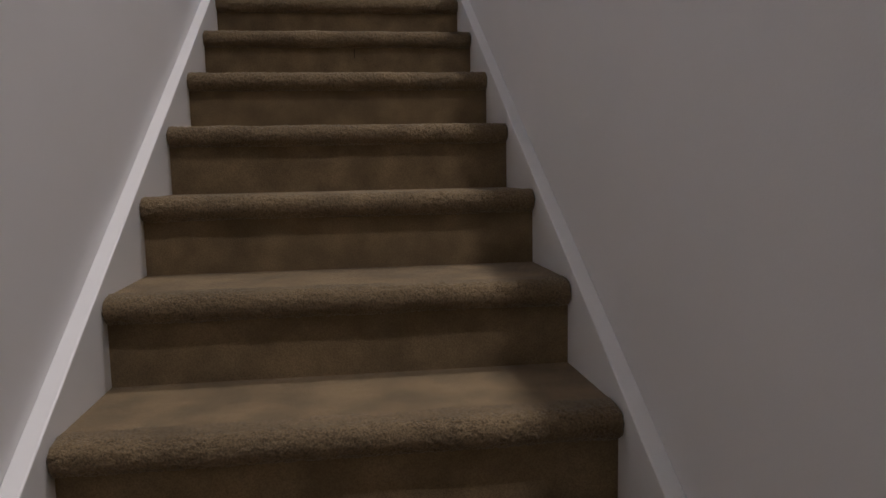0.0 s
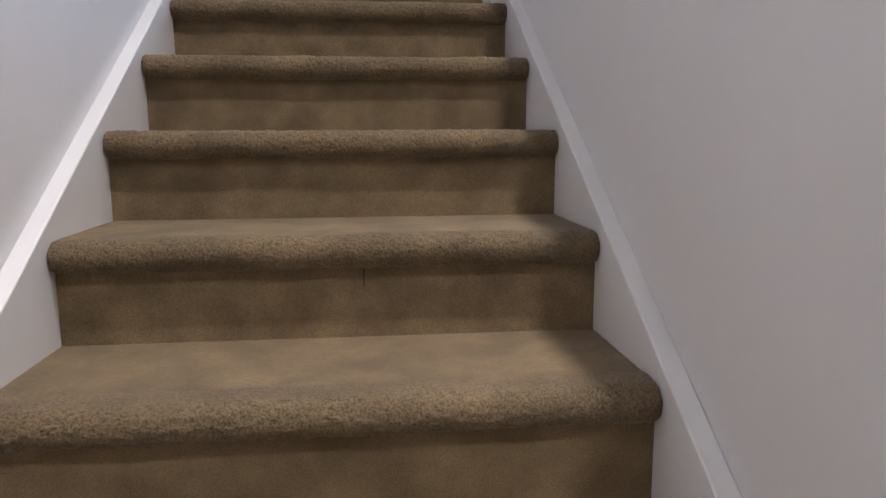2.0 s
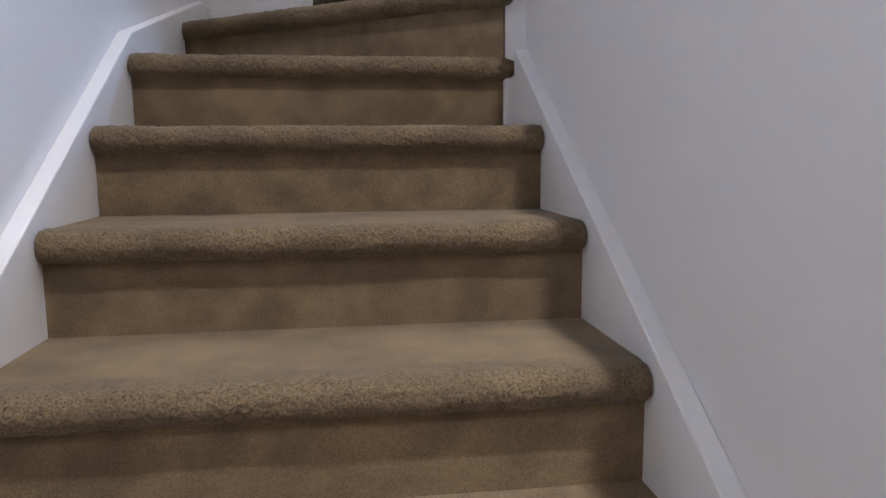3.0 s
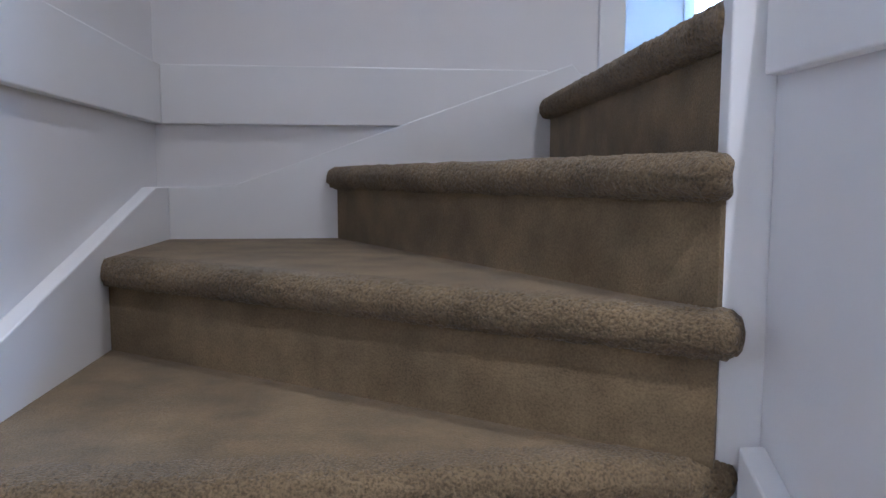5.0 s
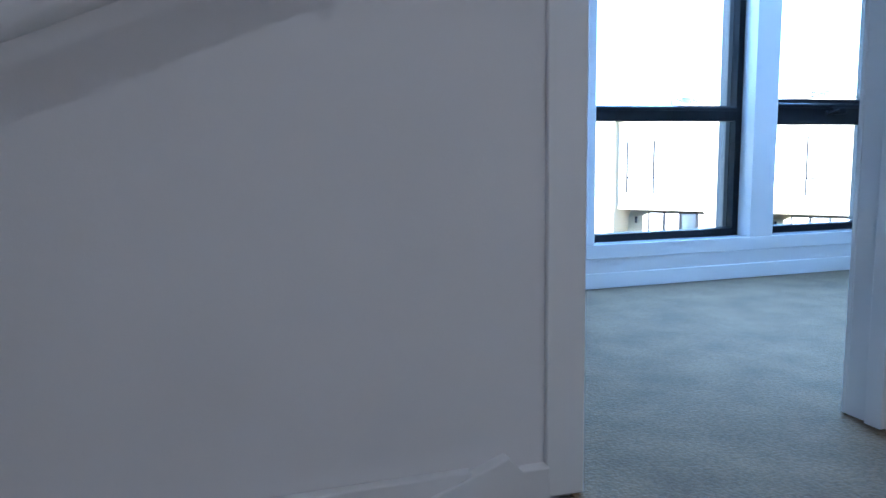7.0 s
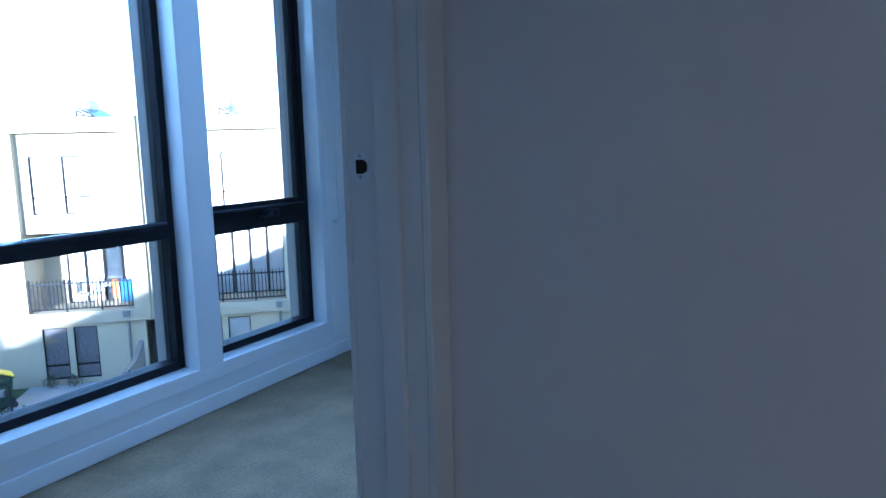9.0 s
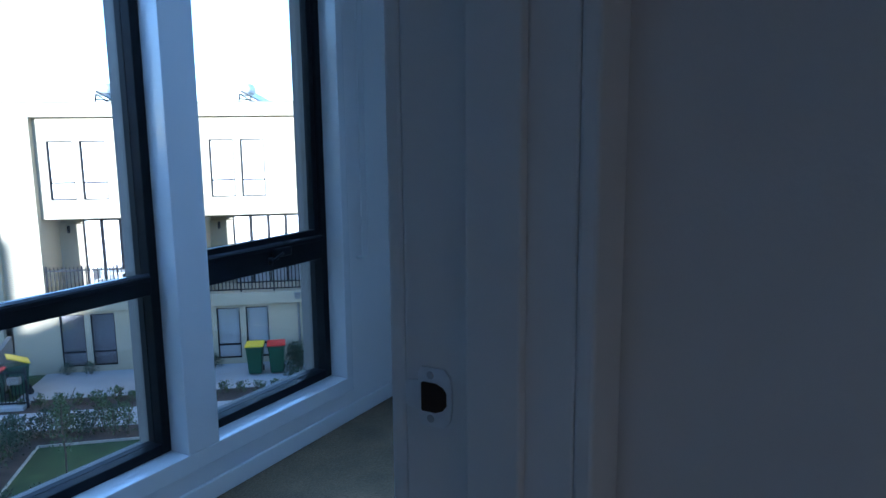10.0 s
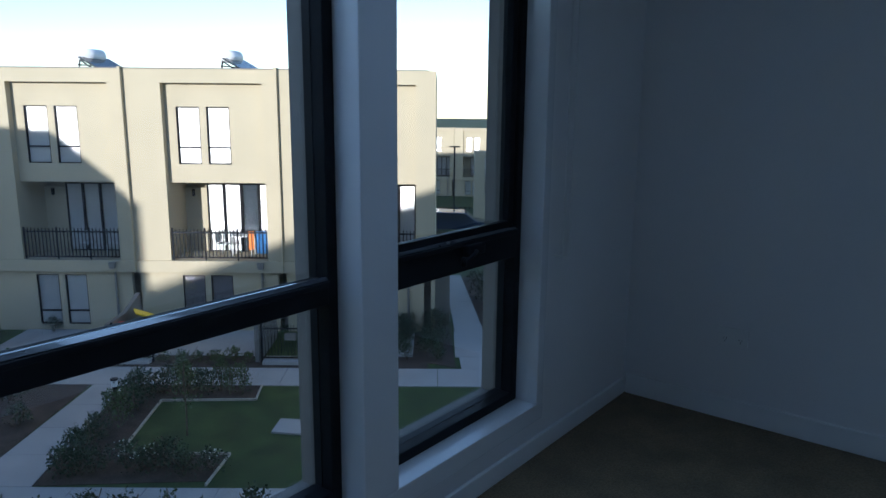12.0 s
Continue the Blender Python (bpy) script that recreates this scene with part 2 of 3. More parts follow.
def step_carpet(a, b, z, outline, stair, seed, past=0.0):
    """A carpeted step: a riser from a to b, a rolled nosing before it, and the tread behind it."""
    a, b = Vector((*a, 0)), Vector((*b, 0))
    u = (b - a).normalized()
    out = Vector((u.y, -u.x, 0))
    length = (b - a).length
    rad = 0.029
    profile = [(-0.07, -0.006), (-0.045, -0.0015), (-0.02, 0.0)]
    for k in range(25):
        ang = math.radians(90 - 7.5 * k)
        profile.append((0.004 + rad * math.cos(ang), -rad + rad * math.sin(ang)))
    profile += [(-0.03, -2 * rad)]
    bm = bmesh.new()
    whole = length + past
    count = max(8, int(whole / 0.0032))
    rows = []
    for i in range(count + 1):
        s = i / count * whole
        end = min(s, whole - s)
        cap = 0.026 if past and s > length - 0.02 else 0.008
        shrink = 1 - (0.85 if cap > 0.01 else 0.25) * (1 - math.sqrt(max(0.0, 1 - max(0.0, 1 - end / cap) ** 2)))
        row = []
        for d, h in profile:
            p = a + u * s + Vector((0, 0, z))
            core = out * 0.004 + Vector((0, 0, -rad))
            arm = out * (max(d, -0.012) if cap > 0.01 else d) + Vector((0, 0, h)) - core
            if d > 0 or cap > 0.01:
                arm = arm * shrink
            q = p + core + arm
            lump = noise.noise(q * 42 + Vector((seed, 0, 0))) * 0.0018 + noise.noise(q * 170) * 0.0038 + noise.noise(q * 9) * 0.002
            row.append(bm.verts.new(q + arm.normalized() * lump))
        rows.append(row)
    for r0, r1 in zip(rows, rows[1:]):
        for j in range(len(profile) - 1):
            bm.faces.new((r0[j], r0[j + 1], r1[j + 1], r1[j]))
    bm.faces.new(rows[0])
    bm.faces.new(list(reversed(rows[-1])))
    part("nosing", bm, PILE, stair, smooth=True)
    bm = bmesh.new()
    low, high = z - RISE - 0.03, z - 2 * rad + 0.006
    ring = [a, b, b - out * 0.02, a - out * 0.02]
    lo = [bm.verts.new((p.x, p.y, low)) for p in ring]
    hi = [bm.verts.new((p.x, p.y, high)) for p in ring]
    bm.faces.new(lo), bm.faces.new(hi)
    for i in range(4):
        bm.faces.new((lo[i], lo[(i + 1) % 4], hi[(i + 1) % 4], hi[i]))
    part("riser", bm, CARPET, stair)
    if outline:
        part("tread", prism(outline, "z", z - 0.03, z - 0.002), CARPET, stair)


stair = thing("stairs", "beige carpeted stair with rolled nosings between white skirtings", "stairs", "structure")
for i in range(STEPS):
    y = -i * GOING + 0.03
    z = Z_J - i * RISE
    back = y + GOING + 0.02
    if i == 0:
        outline = [(SKIRT_L, y + 0.03), (SKIRT_R, y + 0.03), P_K, K_L]
    else:
        outline = [(SKIRT_L, y + 0.03), (SKIRT_R, y + 0.03), (SKIRT_R, back), (SKIRT_L, back)]
    step_carpet((SKIRT_L, y), (SKIRT_R, y), z, outline, stair, i * 7.3, 0.01 if i == 0 else 0.0)
step_carpet(K_L, P_K, -2 * RISE, [K_L, P_K, P_L, L_L, (SKIRT_L, F_END)], stair, 101.0, 0.03)
step_carpet(L_L, P_L, -RISE, [L_L, P_L, P_M, M_L], stair, 120.0, 0.016)
step_carpet(M_L, P_M, 0.0, None, stair, 140.0)
part("seam_mark", box(0.5425, 0.5450, -4 * GOING + 0.0275, -4 * GOING + 0.031, Z_J - 4 * RISE - 0.094, Z_J - 4 * RISE - 0.062), HOLE_SHADE_AND_SEAM, stair, "dark seam line in the riser carpet")
landing = prism([(M_L[0] + 0.03, Y_END - 0.02), (P_M[0] + 0.03, 0.03), (X_RIGHT + 0.08, 0.0), (X_RIGHT + 0.08, Y_BACK), (X_HALL, Y_BACK), (X_HALL, Y_END - 0.02)], "z", -0.1, -0.002)
prism([(DOOR_L - 0.02, Y_END - 0.02), (DOOR_R + 0.02, Y_END - 0.02), (DOOR_R + 0.02, Y_ROOM), (DOOR_L - 0.02, Y_ROOM)], "z", -0.1, -0.002, bm=landing)
box(X_WEST, X_ROOM, Y_ROOM, Y_WINDOW, -0.1, -0.002, bm=landing)
structure("floor", landing, FLOOR_CARPET, "beige cut-pile carpet on landing and room", "floor")

# ---- skirtings and trim ----
SKIRT_TOP = 0.021


def stair_skirt(name, x_wall, x_face, y1):
    y0 = Y_LOW - 0.1
    outline = [(y0, nose_z(y0) - 0.3), (y1, nose_z(y1) - 0.3), (y1, nose_z(y1) + SKIRT_TOP), (y0, nose_z(y0) + SKIRT_TOP)]
    return structure(name, prism(outline, "x", x_wall, x_face, 0.003), TRIM, "white painted skirting board following the stair", "skirting")


stair_skirt("baseboard_left", X_LEFT, SKIRT_L, 0.06)
stair_skirt("baseboard_right", X_RIGHT, SKIRT_R, -0.001)
structure("baseboard_winder_left", prism([(0.06, -0.9), (Y_END, -0.9), (Y_END, -0.240), (1.017, -0.240), (0.06, nose_z(0.06) + SKIRT_TOP)], "x", X_LEFT, SKIRT_L, 0.003), TRIM, "white painted skirting board beside the winders", "skirting")
structure("baseboard_winder_end", prism([(SKIRT_L, -0.7), (1.157, -0.7), (1.157, 0.064), (1.105, 0.064), (1.080, 0.0915), (0.179, -0.235), (SKIRT_L, -0.240)], "y", F_END, Y_END, 0.003), TRIM, "white painted skirting board beside the winders", "skirting")
structure("trim_end", box(X_LEFT + 0.022, 1.015, Y_END - 0.023, Y_END, -0.078, 0.074, 0.003), TRIM, "white band board at floor level", "trim")
structure("trim_left", box(X_LEFT, X_LEFT + 0.022, Y_BACK, Y_END, -0.078, 0.074, 0.003), TRIM, "white band board at floor level", "trim")
structure("trim_right", box(X_RIGHT - 0.022, X_RIGHT, Y_BACK, -0.001, -0.1, 0.06, 0.003), TRIM, "white band board at floor level", "trim")
post = thing("wall_end_casing", "white painted timber casing around the end of the low wall", "casing", "structure")
part("board", box(0.953, X_RIGHT + 0.1, 0.011, 0.037, -1.2, 0.075, 0.003), TRIM, post)
door = thing("door_1", "white painted door frame with a steel strike plate", "doorway", "structure")
for x0, x1, y0, y1 in ((1.157, DOOR_L, Y_END - 0.014, Y_END), (DOOR_R, X_HALL, Y_END - 0.014, Y_END), (1.157, DOOR_L, Y_ROOM, Y_ROOM + 0.014), (DOOR_R, DOOR_R + 0.07, Y_ROOM, Y_ROOM + 0.014)):
    part("architrave", box(x0, x1, y0, y1, 0, 2.12, 0.003), TRIM, door)
part("architrave", box(1.157, X_HALL, Y_END - 0.014, Y_END, 2.122, 2.2, 0.003), TRIM, door)
for x0, x1, s0, s1 in ((DOOR_L - 0.02, DOOR_L, DOOR_L, DOOR_L + 0.012), (DOOR_R, DOOR_R + 0.02, DOOR_R - 0.012, DOOR_R)):
    part("jamb", box(x0, x1, Y_END, Y_ROOM, 0, 2.06, 0.002), TRIM, door)
    part("door_stop", box(s0, s1, 1.182, 1.224, 0, 2.04, 0.002), TRIM, door)
part("head", box(DOOR_L, DOOR_R, Y_END, Y_ROOM, 2.04, 2.06, 0.002), TRIM, door)


def strike_plate(parent):
    """A rounded steel plate with a latch hole painted on as dark shade, a lip towards the room and two screws."""
    y, z, w, h = 1.259, 1.074, 0.0215, 0.046
    bm = bmesh.new()
    outer = [(y + w / 2 * c, z + h / 2 * d) for c, d in ((-1.1, -1), (0.75, -1), (1, -0.8), (1, -0.5), (1.85, -0.46), (2.05, -0.38), (2.05, 0.38), (1.85, 0.46), (1, 0.5), (1, 0.8), (0.75, 1), (-1.1, 1), (-1.55, 0.75), (-1.7, 0.3), (-1.7, -0.3), (-1.55, -0.75))]
    bm = prism(outer, "x", DOOR_R - 0.003, DOOR_R - 0.0005, bm=bm)
    plate = part("strike_plate", bm, BRIGHT_STEEL, parent, "bright steel strike plate")
    # no hole is cut: a dark slab on the plate paints its shade
    part("latch_hole_shade", prism([(y - 0.014, z - 0.005), (y - 0.011, z - 0.009), (y - 0.005, z - 0.0115), (y + 0.0065, z - 0.0115), (y + 0.0075, z - 0.0105), (y + 0.0075, z + 0.0105), (y + 0.0065, z + 0.0115), (y - 0.005, z + 0.0115), (y - 0.011, z + 0.009), (y - 0.014, z + 0.005)], "x", DOOR_R - 0.0042, DOOR_R - 0.003), HOLE_SHADE_AND_SEAM, plate)
    for dz in (-0.0172, 0.0172):
        bm = bmesh.new()
        bmesh.ops.create_uvsphere(bm, u_segments=12, v_segments=6, radius=0.0032)
        for v in bm.verts:
            v.co = Vector((DOOR_R - 0.003 + v.co.x * 0.4, y + v.co.y, z + dz + v.co.z))
        part("screw", bm, STEEL, plate, smooth=True)


strike_plate(door)
structure("baseboard_hall", box(X_HALL - 0.014, X_HALL, Y_BACK, Y_END - 0.016, 0, 0.09, 0.003), TRIM, "white painted skirting board", "skirting")
structure("baseboard_window", box(X_WEST, X_ROOM, Y_WINDOW - 0.014, Y_WINDOW, 0, 0.07, 0.003), TRIM, "white painted skirting board", "skirting")
structure("baseboard_east", box(X_ROOM - 0.014, X_ROOM, Y_ROOM, Y_WINDOW - 0.016, 0, 0.09, 0.003), TRIM, "white painted skirting board", "skirting")

# ---- window ----
window = thing("window_1", "black aluminium two-light window in a white timber surround", "window", "structure")
P1, P2 = (2.228, 3.07), (3.205, 3.94)
GL_B, GL_T = 0.2, 2.25
for name, x0, x1, z0, z1 in (("window_sill", W_L, W_R, W_B, GL_B), ("head", W_L, W_R, GL_T, W_T), ("reveal", W_L, P1[0], GL_B, GL_T), ("mullion", P1[1], P2[0], GL_B, GL_T), ("reveal", P2[1], W_R, GL_B, GL_T)):
    part(name, box(x0, x1, Y_WINDOW - 0.012, Y_WINDOW + 0.17, z0, z1, 0.003), ENAMEL, window)
F0, F1 = Y_WINDOW + 0.074, Y_WINDOW + 0.15
for (x0, x1), (t0, t1) in ((P1, (0.755, 0.821)), (P2, (0.739, 0.839))):
    bm = box(x0, x0 + 0.034, F0, F1, GL_B, GL_T, 0.003)
    box(x1 - 0.034, x1, F0, F1, GL_B, GL_T, 0.003, bm)
    box(x0 + 0.034, x1 - 0.034, F0, F1, GL_B, GL_B + 0.035, 0.003, bm)
    box(x0 + 0.034, x1 - 0.034, F0, F1, GL_T - 0.05, GL_T, 0.003, bm)
    part("window_frame", bm, BLACK, window)
    bm = box(x0 + 0.034, x1 - 0.034, F0 - 0.004, F1 - 0.02, t0, t1, 0.004)
    box(x0 + 0.034, x1 - 0.034, F0 - 0.012, F0 + 0.01, t1 - 0.018, t1 - 0.004, 0.002, bm)
    part("transom", bm, BLACK, window)
    part("glazing_bead", prism([(F0 - 0.006, t1 - 0.001), (F0 + 0.004, t1 + 0.007), (F0 + 0.012, t1 + 0.007), (F0 + 0.012, t1 - 0.001)], "x", x0 + 0.036, x1 - 0.036), BEAD, window, "satin black bead along the transom")
    bm = box(x0 - 0.01, x0 + 0.02, F1 + 0.002, F1 + 0.07, GL_B, GL_T, 0.003)
    box(x1 - 0.02, x1 + 0.01, F1 + 0.002, F1 + 0.07, GL_B, GL_T, 0.003, bm)
    box(x0 + 0.02, x1 - 0.02, F1 + 0.002, F1 + 0.07, GL_B - 0.02, GL_B + 0.012, 0.003, bm)
    part("outer_reveal", bm, DARK_RENDER, window, "grey rendered outer reveal")
    for z0, z1 in ((GL_B + 0.035, t0), (t1, GL_T - 0.05)):
        pane = part("pane", box(x0 + 0.034, x1 - 0.034, F0 + 0.04, F0 + 0.046, z0, z1), GLASS, window)
        pane.visible_shadow = False
# the awning sash's frame and its winder
sx0, sx1 = P2[0] + 0.036, P2[1] - 0.036
bm = box(sx0, sx0 + 0.028, F0 + 0.012, F0 + 0.038, 0.843, GL_T - 0.052, 0.002)
box(sx1 - 0.028, sx1, F0 + 0.012, F0 + 0.038, 0.843, GL_T - 0.052, 0.002, bm)
box(sx0 + 0.028, sx1 - 0.028, F0 + 0.012, F0 + 0.038, 0.843, 0.866, 0.002, bm)
part("sash", bm, BLACK, window)
wx, wy, wz = 3.64, F0 - 0.03, 0.79
bm = box(wx - 0.045, wx + 0.045, wy, F0 - 0.004, wz, wz + 0.035, 0.006)
tube([(wx - 0.01, wy, wz + 0.015), (wx - 0.03, wy - 0.02, wz + 0.02), (wx - 0.085, wy - 0.03, wz + 0.005), (wx - 0.11, wy - 0.028, wz - 0.004)], 0.006, bm=bm)
tube([(wx - 0.11, wy - 0.028, wz - 0.012), (wx - 0.11, wy - 0.03, wz + 0.014)], 0.009, bm=bm)
part("winder", bm, BLACK, window, "black chain winder handle", smooth=True)

cord = thing("blind_cord", "thin white looped blind cord hanging beside the window", "blind cord")
pts = [(4.055, Y_WINDOW - 0.03, 2.3)] + [(4.055 + 0.0025 * k, Y_WINDOW - 0.03 - 0.002 * math.sin(k), 0.76) for k in range(1)]
pts += [(4.055 + 0.0225 - 0.0225 * math.cos(a), Y_WINDOW - 0.03, 0.745 - 0.02 * math.sin(a)) for a in (0.4, 0.9, 1.57, 2.2, 2.8)] + [(4.10, Y_WINDOW - 0.03, 0.76), (4.10, Y_WINDOW - 0.03, 2.3)]
part("loop", tube(pts, 0.0027, 6), WHITE_PLASTIC, cord)
part("clip", box(4.048, 4.062, Y_WINDOW - 0.035, Y_WINDOW, 0.72, 0.732, 0.002), WHITE_PLASTIC, cord)
part("bracket", box(4.04, 4.115, Y_WINDOW - 0.05, Y_WINDOW, 2.29, 2.33, 0.004), WHITE_PLASTIC, cord)

outlet = thing("power_outlet", "white plastic double power outlet on the plaster wall", "outlet")
OY, OZ = 2.43, 0.35
part("plate", box(X_ROOM - 0.009, X_ROOM, OY - 0.058, OY + 0.058, OZ - 0.036, OZ + 0.036, 0.003), WHITE_PLASTIC, outlet)
for d in (-0.03, 0.03):
    part("switch", box(X_ROOM - 0.013, X_ROOM - 0.008, OY + d - 0.006, OY + d + 0.006, OZ + 0.012, OZ + 0.026, 0.001), WHITE_PLASTIC, outlet)
    bm = box(X_ROOM - 0.0096, X_ROOM - 0.0085, OY + d - 0.0065, OY + d - 0.005, OZ - 0.012, OZ - 0.005)
    box(X_ROOM - 0.0096, X_ROOM - 0.0085, OY + d + 0.005, OY + d + 0.0065, OZ - 0.012, OZ - 0.005, bm=bm)
    box(X_ROOM - 0.0096, X_ROOM - 0.0085, OY + d - 0.0008, OY + d + 0.0008, OZ - 0.022, OZ - 0.015, bm=bm)
    part("socket", bm, BLACK, outlet)

# handrail on the end wall
rail = thing("handrail", "round steel handrail on brackets along the plaster wall", "handrail")
HX0, HX1 = 0.05, 1.1
slope = 0.42


def rail_z(x):
    return 0.702 + slope * (x - 0.216)


part("bar", tube([(HX0, Y_END - 0.07, rail_z(HX0)), (HX1, Y_END - 0.07, rail_z(HX1))], 0.023, 16), TRIM, rail, smooth=True)
for hx in (0.214, 0.813):
    low = rail_z(hx) - 0.062
    bm = tube([(hx, Y_END, low), (hx, Y_END - 0.006, low)], 0.031, 24)
    tube([(hx, Y_END - 0.006, low), (hx, Y_END - 0.03, low - 0.012), (hx, Y_END - 0.055, low - 0.01), (hx, Y_END - 0.068, low + 0.012), (hx, Y_END - 0.07, low + 0.045)], 0.009, 10, bm)
    part("bracket", bm, STEEL, rail, "satin steel bracket", smooth=True)

# ---- outside ----
GROUND = -6.6
EYE = Vector((1.907, 1.712, 0))
NORMAL = Vector((0.781, 0.6246, 0)).normalized()
ALONG = Vector((NORMAL.y, -NORMAL.x, 0))


def court(a=0.0, n=0.0, z=0.0, turn=0.0):
    """A pose in the courtyard: a along the terrace opposite, n towards it."""
    o = EYE + ALONG * a + NORMAL * n
    return Matrix(((ALONG.x, NORMAL.x, 0, o.x), (ALONG.y, NORMAL.y, 0, o.y), (0, 0, 1, z), (0, 0, 0, 1))) @ pose(0, 0, 0, 0, 0, turn)


def laid(ob):
    ob.matrix_world = court()
    return ob


FACADE = 23.7
laid(structure("ground", box(-400, 400, -400, 400, GROUND - 0.5, GROUND), GRASS, "mown green lawn", "ground"))


def sheet(name, corners, top, mat, label, category):
    return laid(structure(name, prism(corners, "z", GROUND - 0.02, GROUND + top), mat, label, category))


sheet("mulch_bed", [(-8.65, 13.45), (-4.82, 13.7), (-4.70, 14.87), (-7.2, 14.82), (-7.38, 17.8), (-4.88, 17.9), (-4.96, 18.9), (-8.75, 18.9)], 0.012, MULCH, "brown bark mulch bed", "ground")
sheet("mulch_bed", [(-30, 12.6), (-9.8, 13.4), (-9.8, 18.9), (-30, 18.9)], 0.012, MULCH, "brown bark mulch bed", "ground")
sheet("mulch_bed", [(-30, 20.25), (-0.3, 20.25), (-0.3, 21.3), (-30, 21.3)], 0.012, MULCH, "brown bark mulch bed", "ground")
sheet("mulch_bed", [(-1.5, 21.3), (0.55, 20.4), (0.3, 28), (-1.5, 28)], 0.014, MULCH, "brown bark mulch bed", "ground")
sheet("mulch_bed", [(1.9, 20.9), (9, 22), (9, 34), (0.9, 32)], 0.014, MULCH, "brown bark mulch bed", "ground")
for n0, n1, a0, a1 in ((18.9, 20.25, -30, 9), (12.0, 13.4, -30, 12)):
    k = a0
    while k < a1:
        laid(structure("pavement", box(k + 0.006, k + 1.494, n0, n1, GROUND - 0.1, GROUND + 0.025, 0.006), CONCRETE, "pale broom-finished concrete path slab", "pavement"))
        k += 1.5
for k in range(4):
    laid(structure("pavement", prism([(-9.78 + 0.02 * k, 13.41 + 1.37 * k), (-8.4 - 0.1 * k, 13.41 + 1.37 * k), (-8.5 - 0.1 * k, 14.775 + 1.37 * k), (-9.76 + 0.02 * k, 14.775 + 1.37 * k)], "z", GROUND - 0.1, GROUND + 0.025, 0.006), CONCRETE, "pale broom-finished concrete path slab", "pavement"))
for k in range(8):
    a = 0.72 - 0.055 * k
    laid(structure("pavement", prism([(a, 20.26 + 1.5 * k), (a + 1.15 - 0.05 * k, 20.26 + 1.5 * k), (a + 1.05 - 0.05 * k, 21.755 + 1.5 * k), (a - 0.055, 21.755 + 1.5 * k)], "z", GROUND - 0.1, GROUND + 0.025, 0.006), CONCRETE, "pale broom-finished concrete path slab", "pavement"))
sheet("road", [(-60, 36), (60, 36), (60, 43), (-60, 43)], 0.004, ASPHALT, "dark asphalt road", "road")
for i in range(6):
    sheet("patio", [(-24.2 + 4.95 * i, 21.3), (-20.6 + 4.95 * i, 21.3), (-20.6 + 4.95 * i, FACADE + 0.1), (-24.2 + 4.95 * i, FACADE + 0.1)], 0.03, CONCRETE, "pale concrete patio", "pavement")
sheet("pit_cover", [(-4.02, 15.95), (-2.95, 15.8), (-2.85, 16.55), (-3.95, 16.7)], 0.05, CONCRETE, "pale concrete pit cover in the lawn", "pit cover")
edges = [(-4.96, 18.88), (-4.88, 17.9), (-7.38, 17.8), (-7.2, 14.82), (-4.70, 14.87), (-4.82, 13.5)]
for p, q in zip(edges, edges[1:]):
    d = (Vector(q) - Vector(p)).normalized()
    w = Vector((-d.y, d.x)) * 0.02
    p, q = Vector(p), Vector(q)
    laid(structure("trim_edging", prism([tuple(p + w), tuple(q + w), tuple(q - w), tuple(p - w)], "z", GROUND - 0.05, GROUND + 0.06), EDGING, "weathered timber lawn edging", "edging"))

# ---- terrace opposite ----


def facade_window(x0, x1, z0, z1, split, y, house, fill):
    """A dark-framed window with a transom, its blind, curtain or pale glare panel, and glass."""
    w = part("window", box(x0 + 0.04, x1 - 0.04, y + 0.07, y + 0.09, z0 + 0.04, z1 - 0.04), fill, house)
    bm = box(x0, x0 + 0.032, y - 0.01, y + 0.06, z0, z1)
    box(x1 - 0.032, x1, y - 0.01, y + 0.06, z0, z1, bm=bm)
    box(x0 + 0.032, x1 - 0.032, y - 0.01, y + 0.06, z0, z0 + 0.032, bm=bm)
    box(x0 + 0.032, x1 - 0.032, y - 0.01, y + 0.06, z1 - 0.032, z1, bm=bm)
    if split:
        box(x0 + 0.032, x1 - 0.032, y - 0.01, y + 0.06, split - 0.025, split + 0.025, bm=bm)
    part("window_frame", bm, DULL_BLACK, w)
    pane = part("pane", box(x0 + 0.032, x1 - 0.032, y + 0.03, y + 0.036, z0 + 0.032, z1 - 0.032), GLASS, w)
    pane.visible_shadow = False


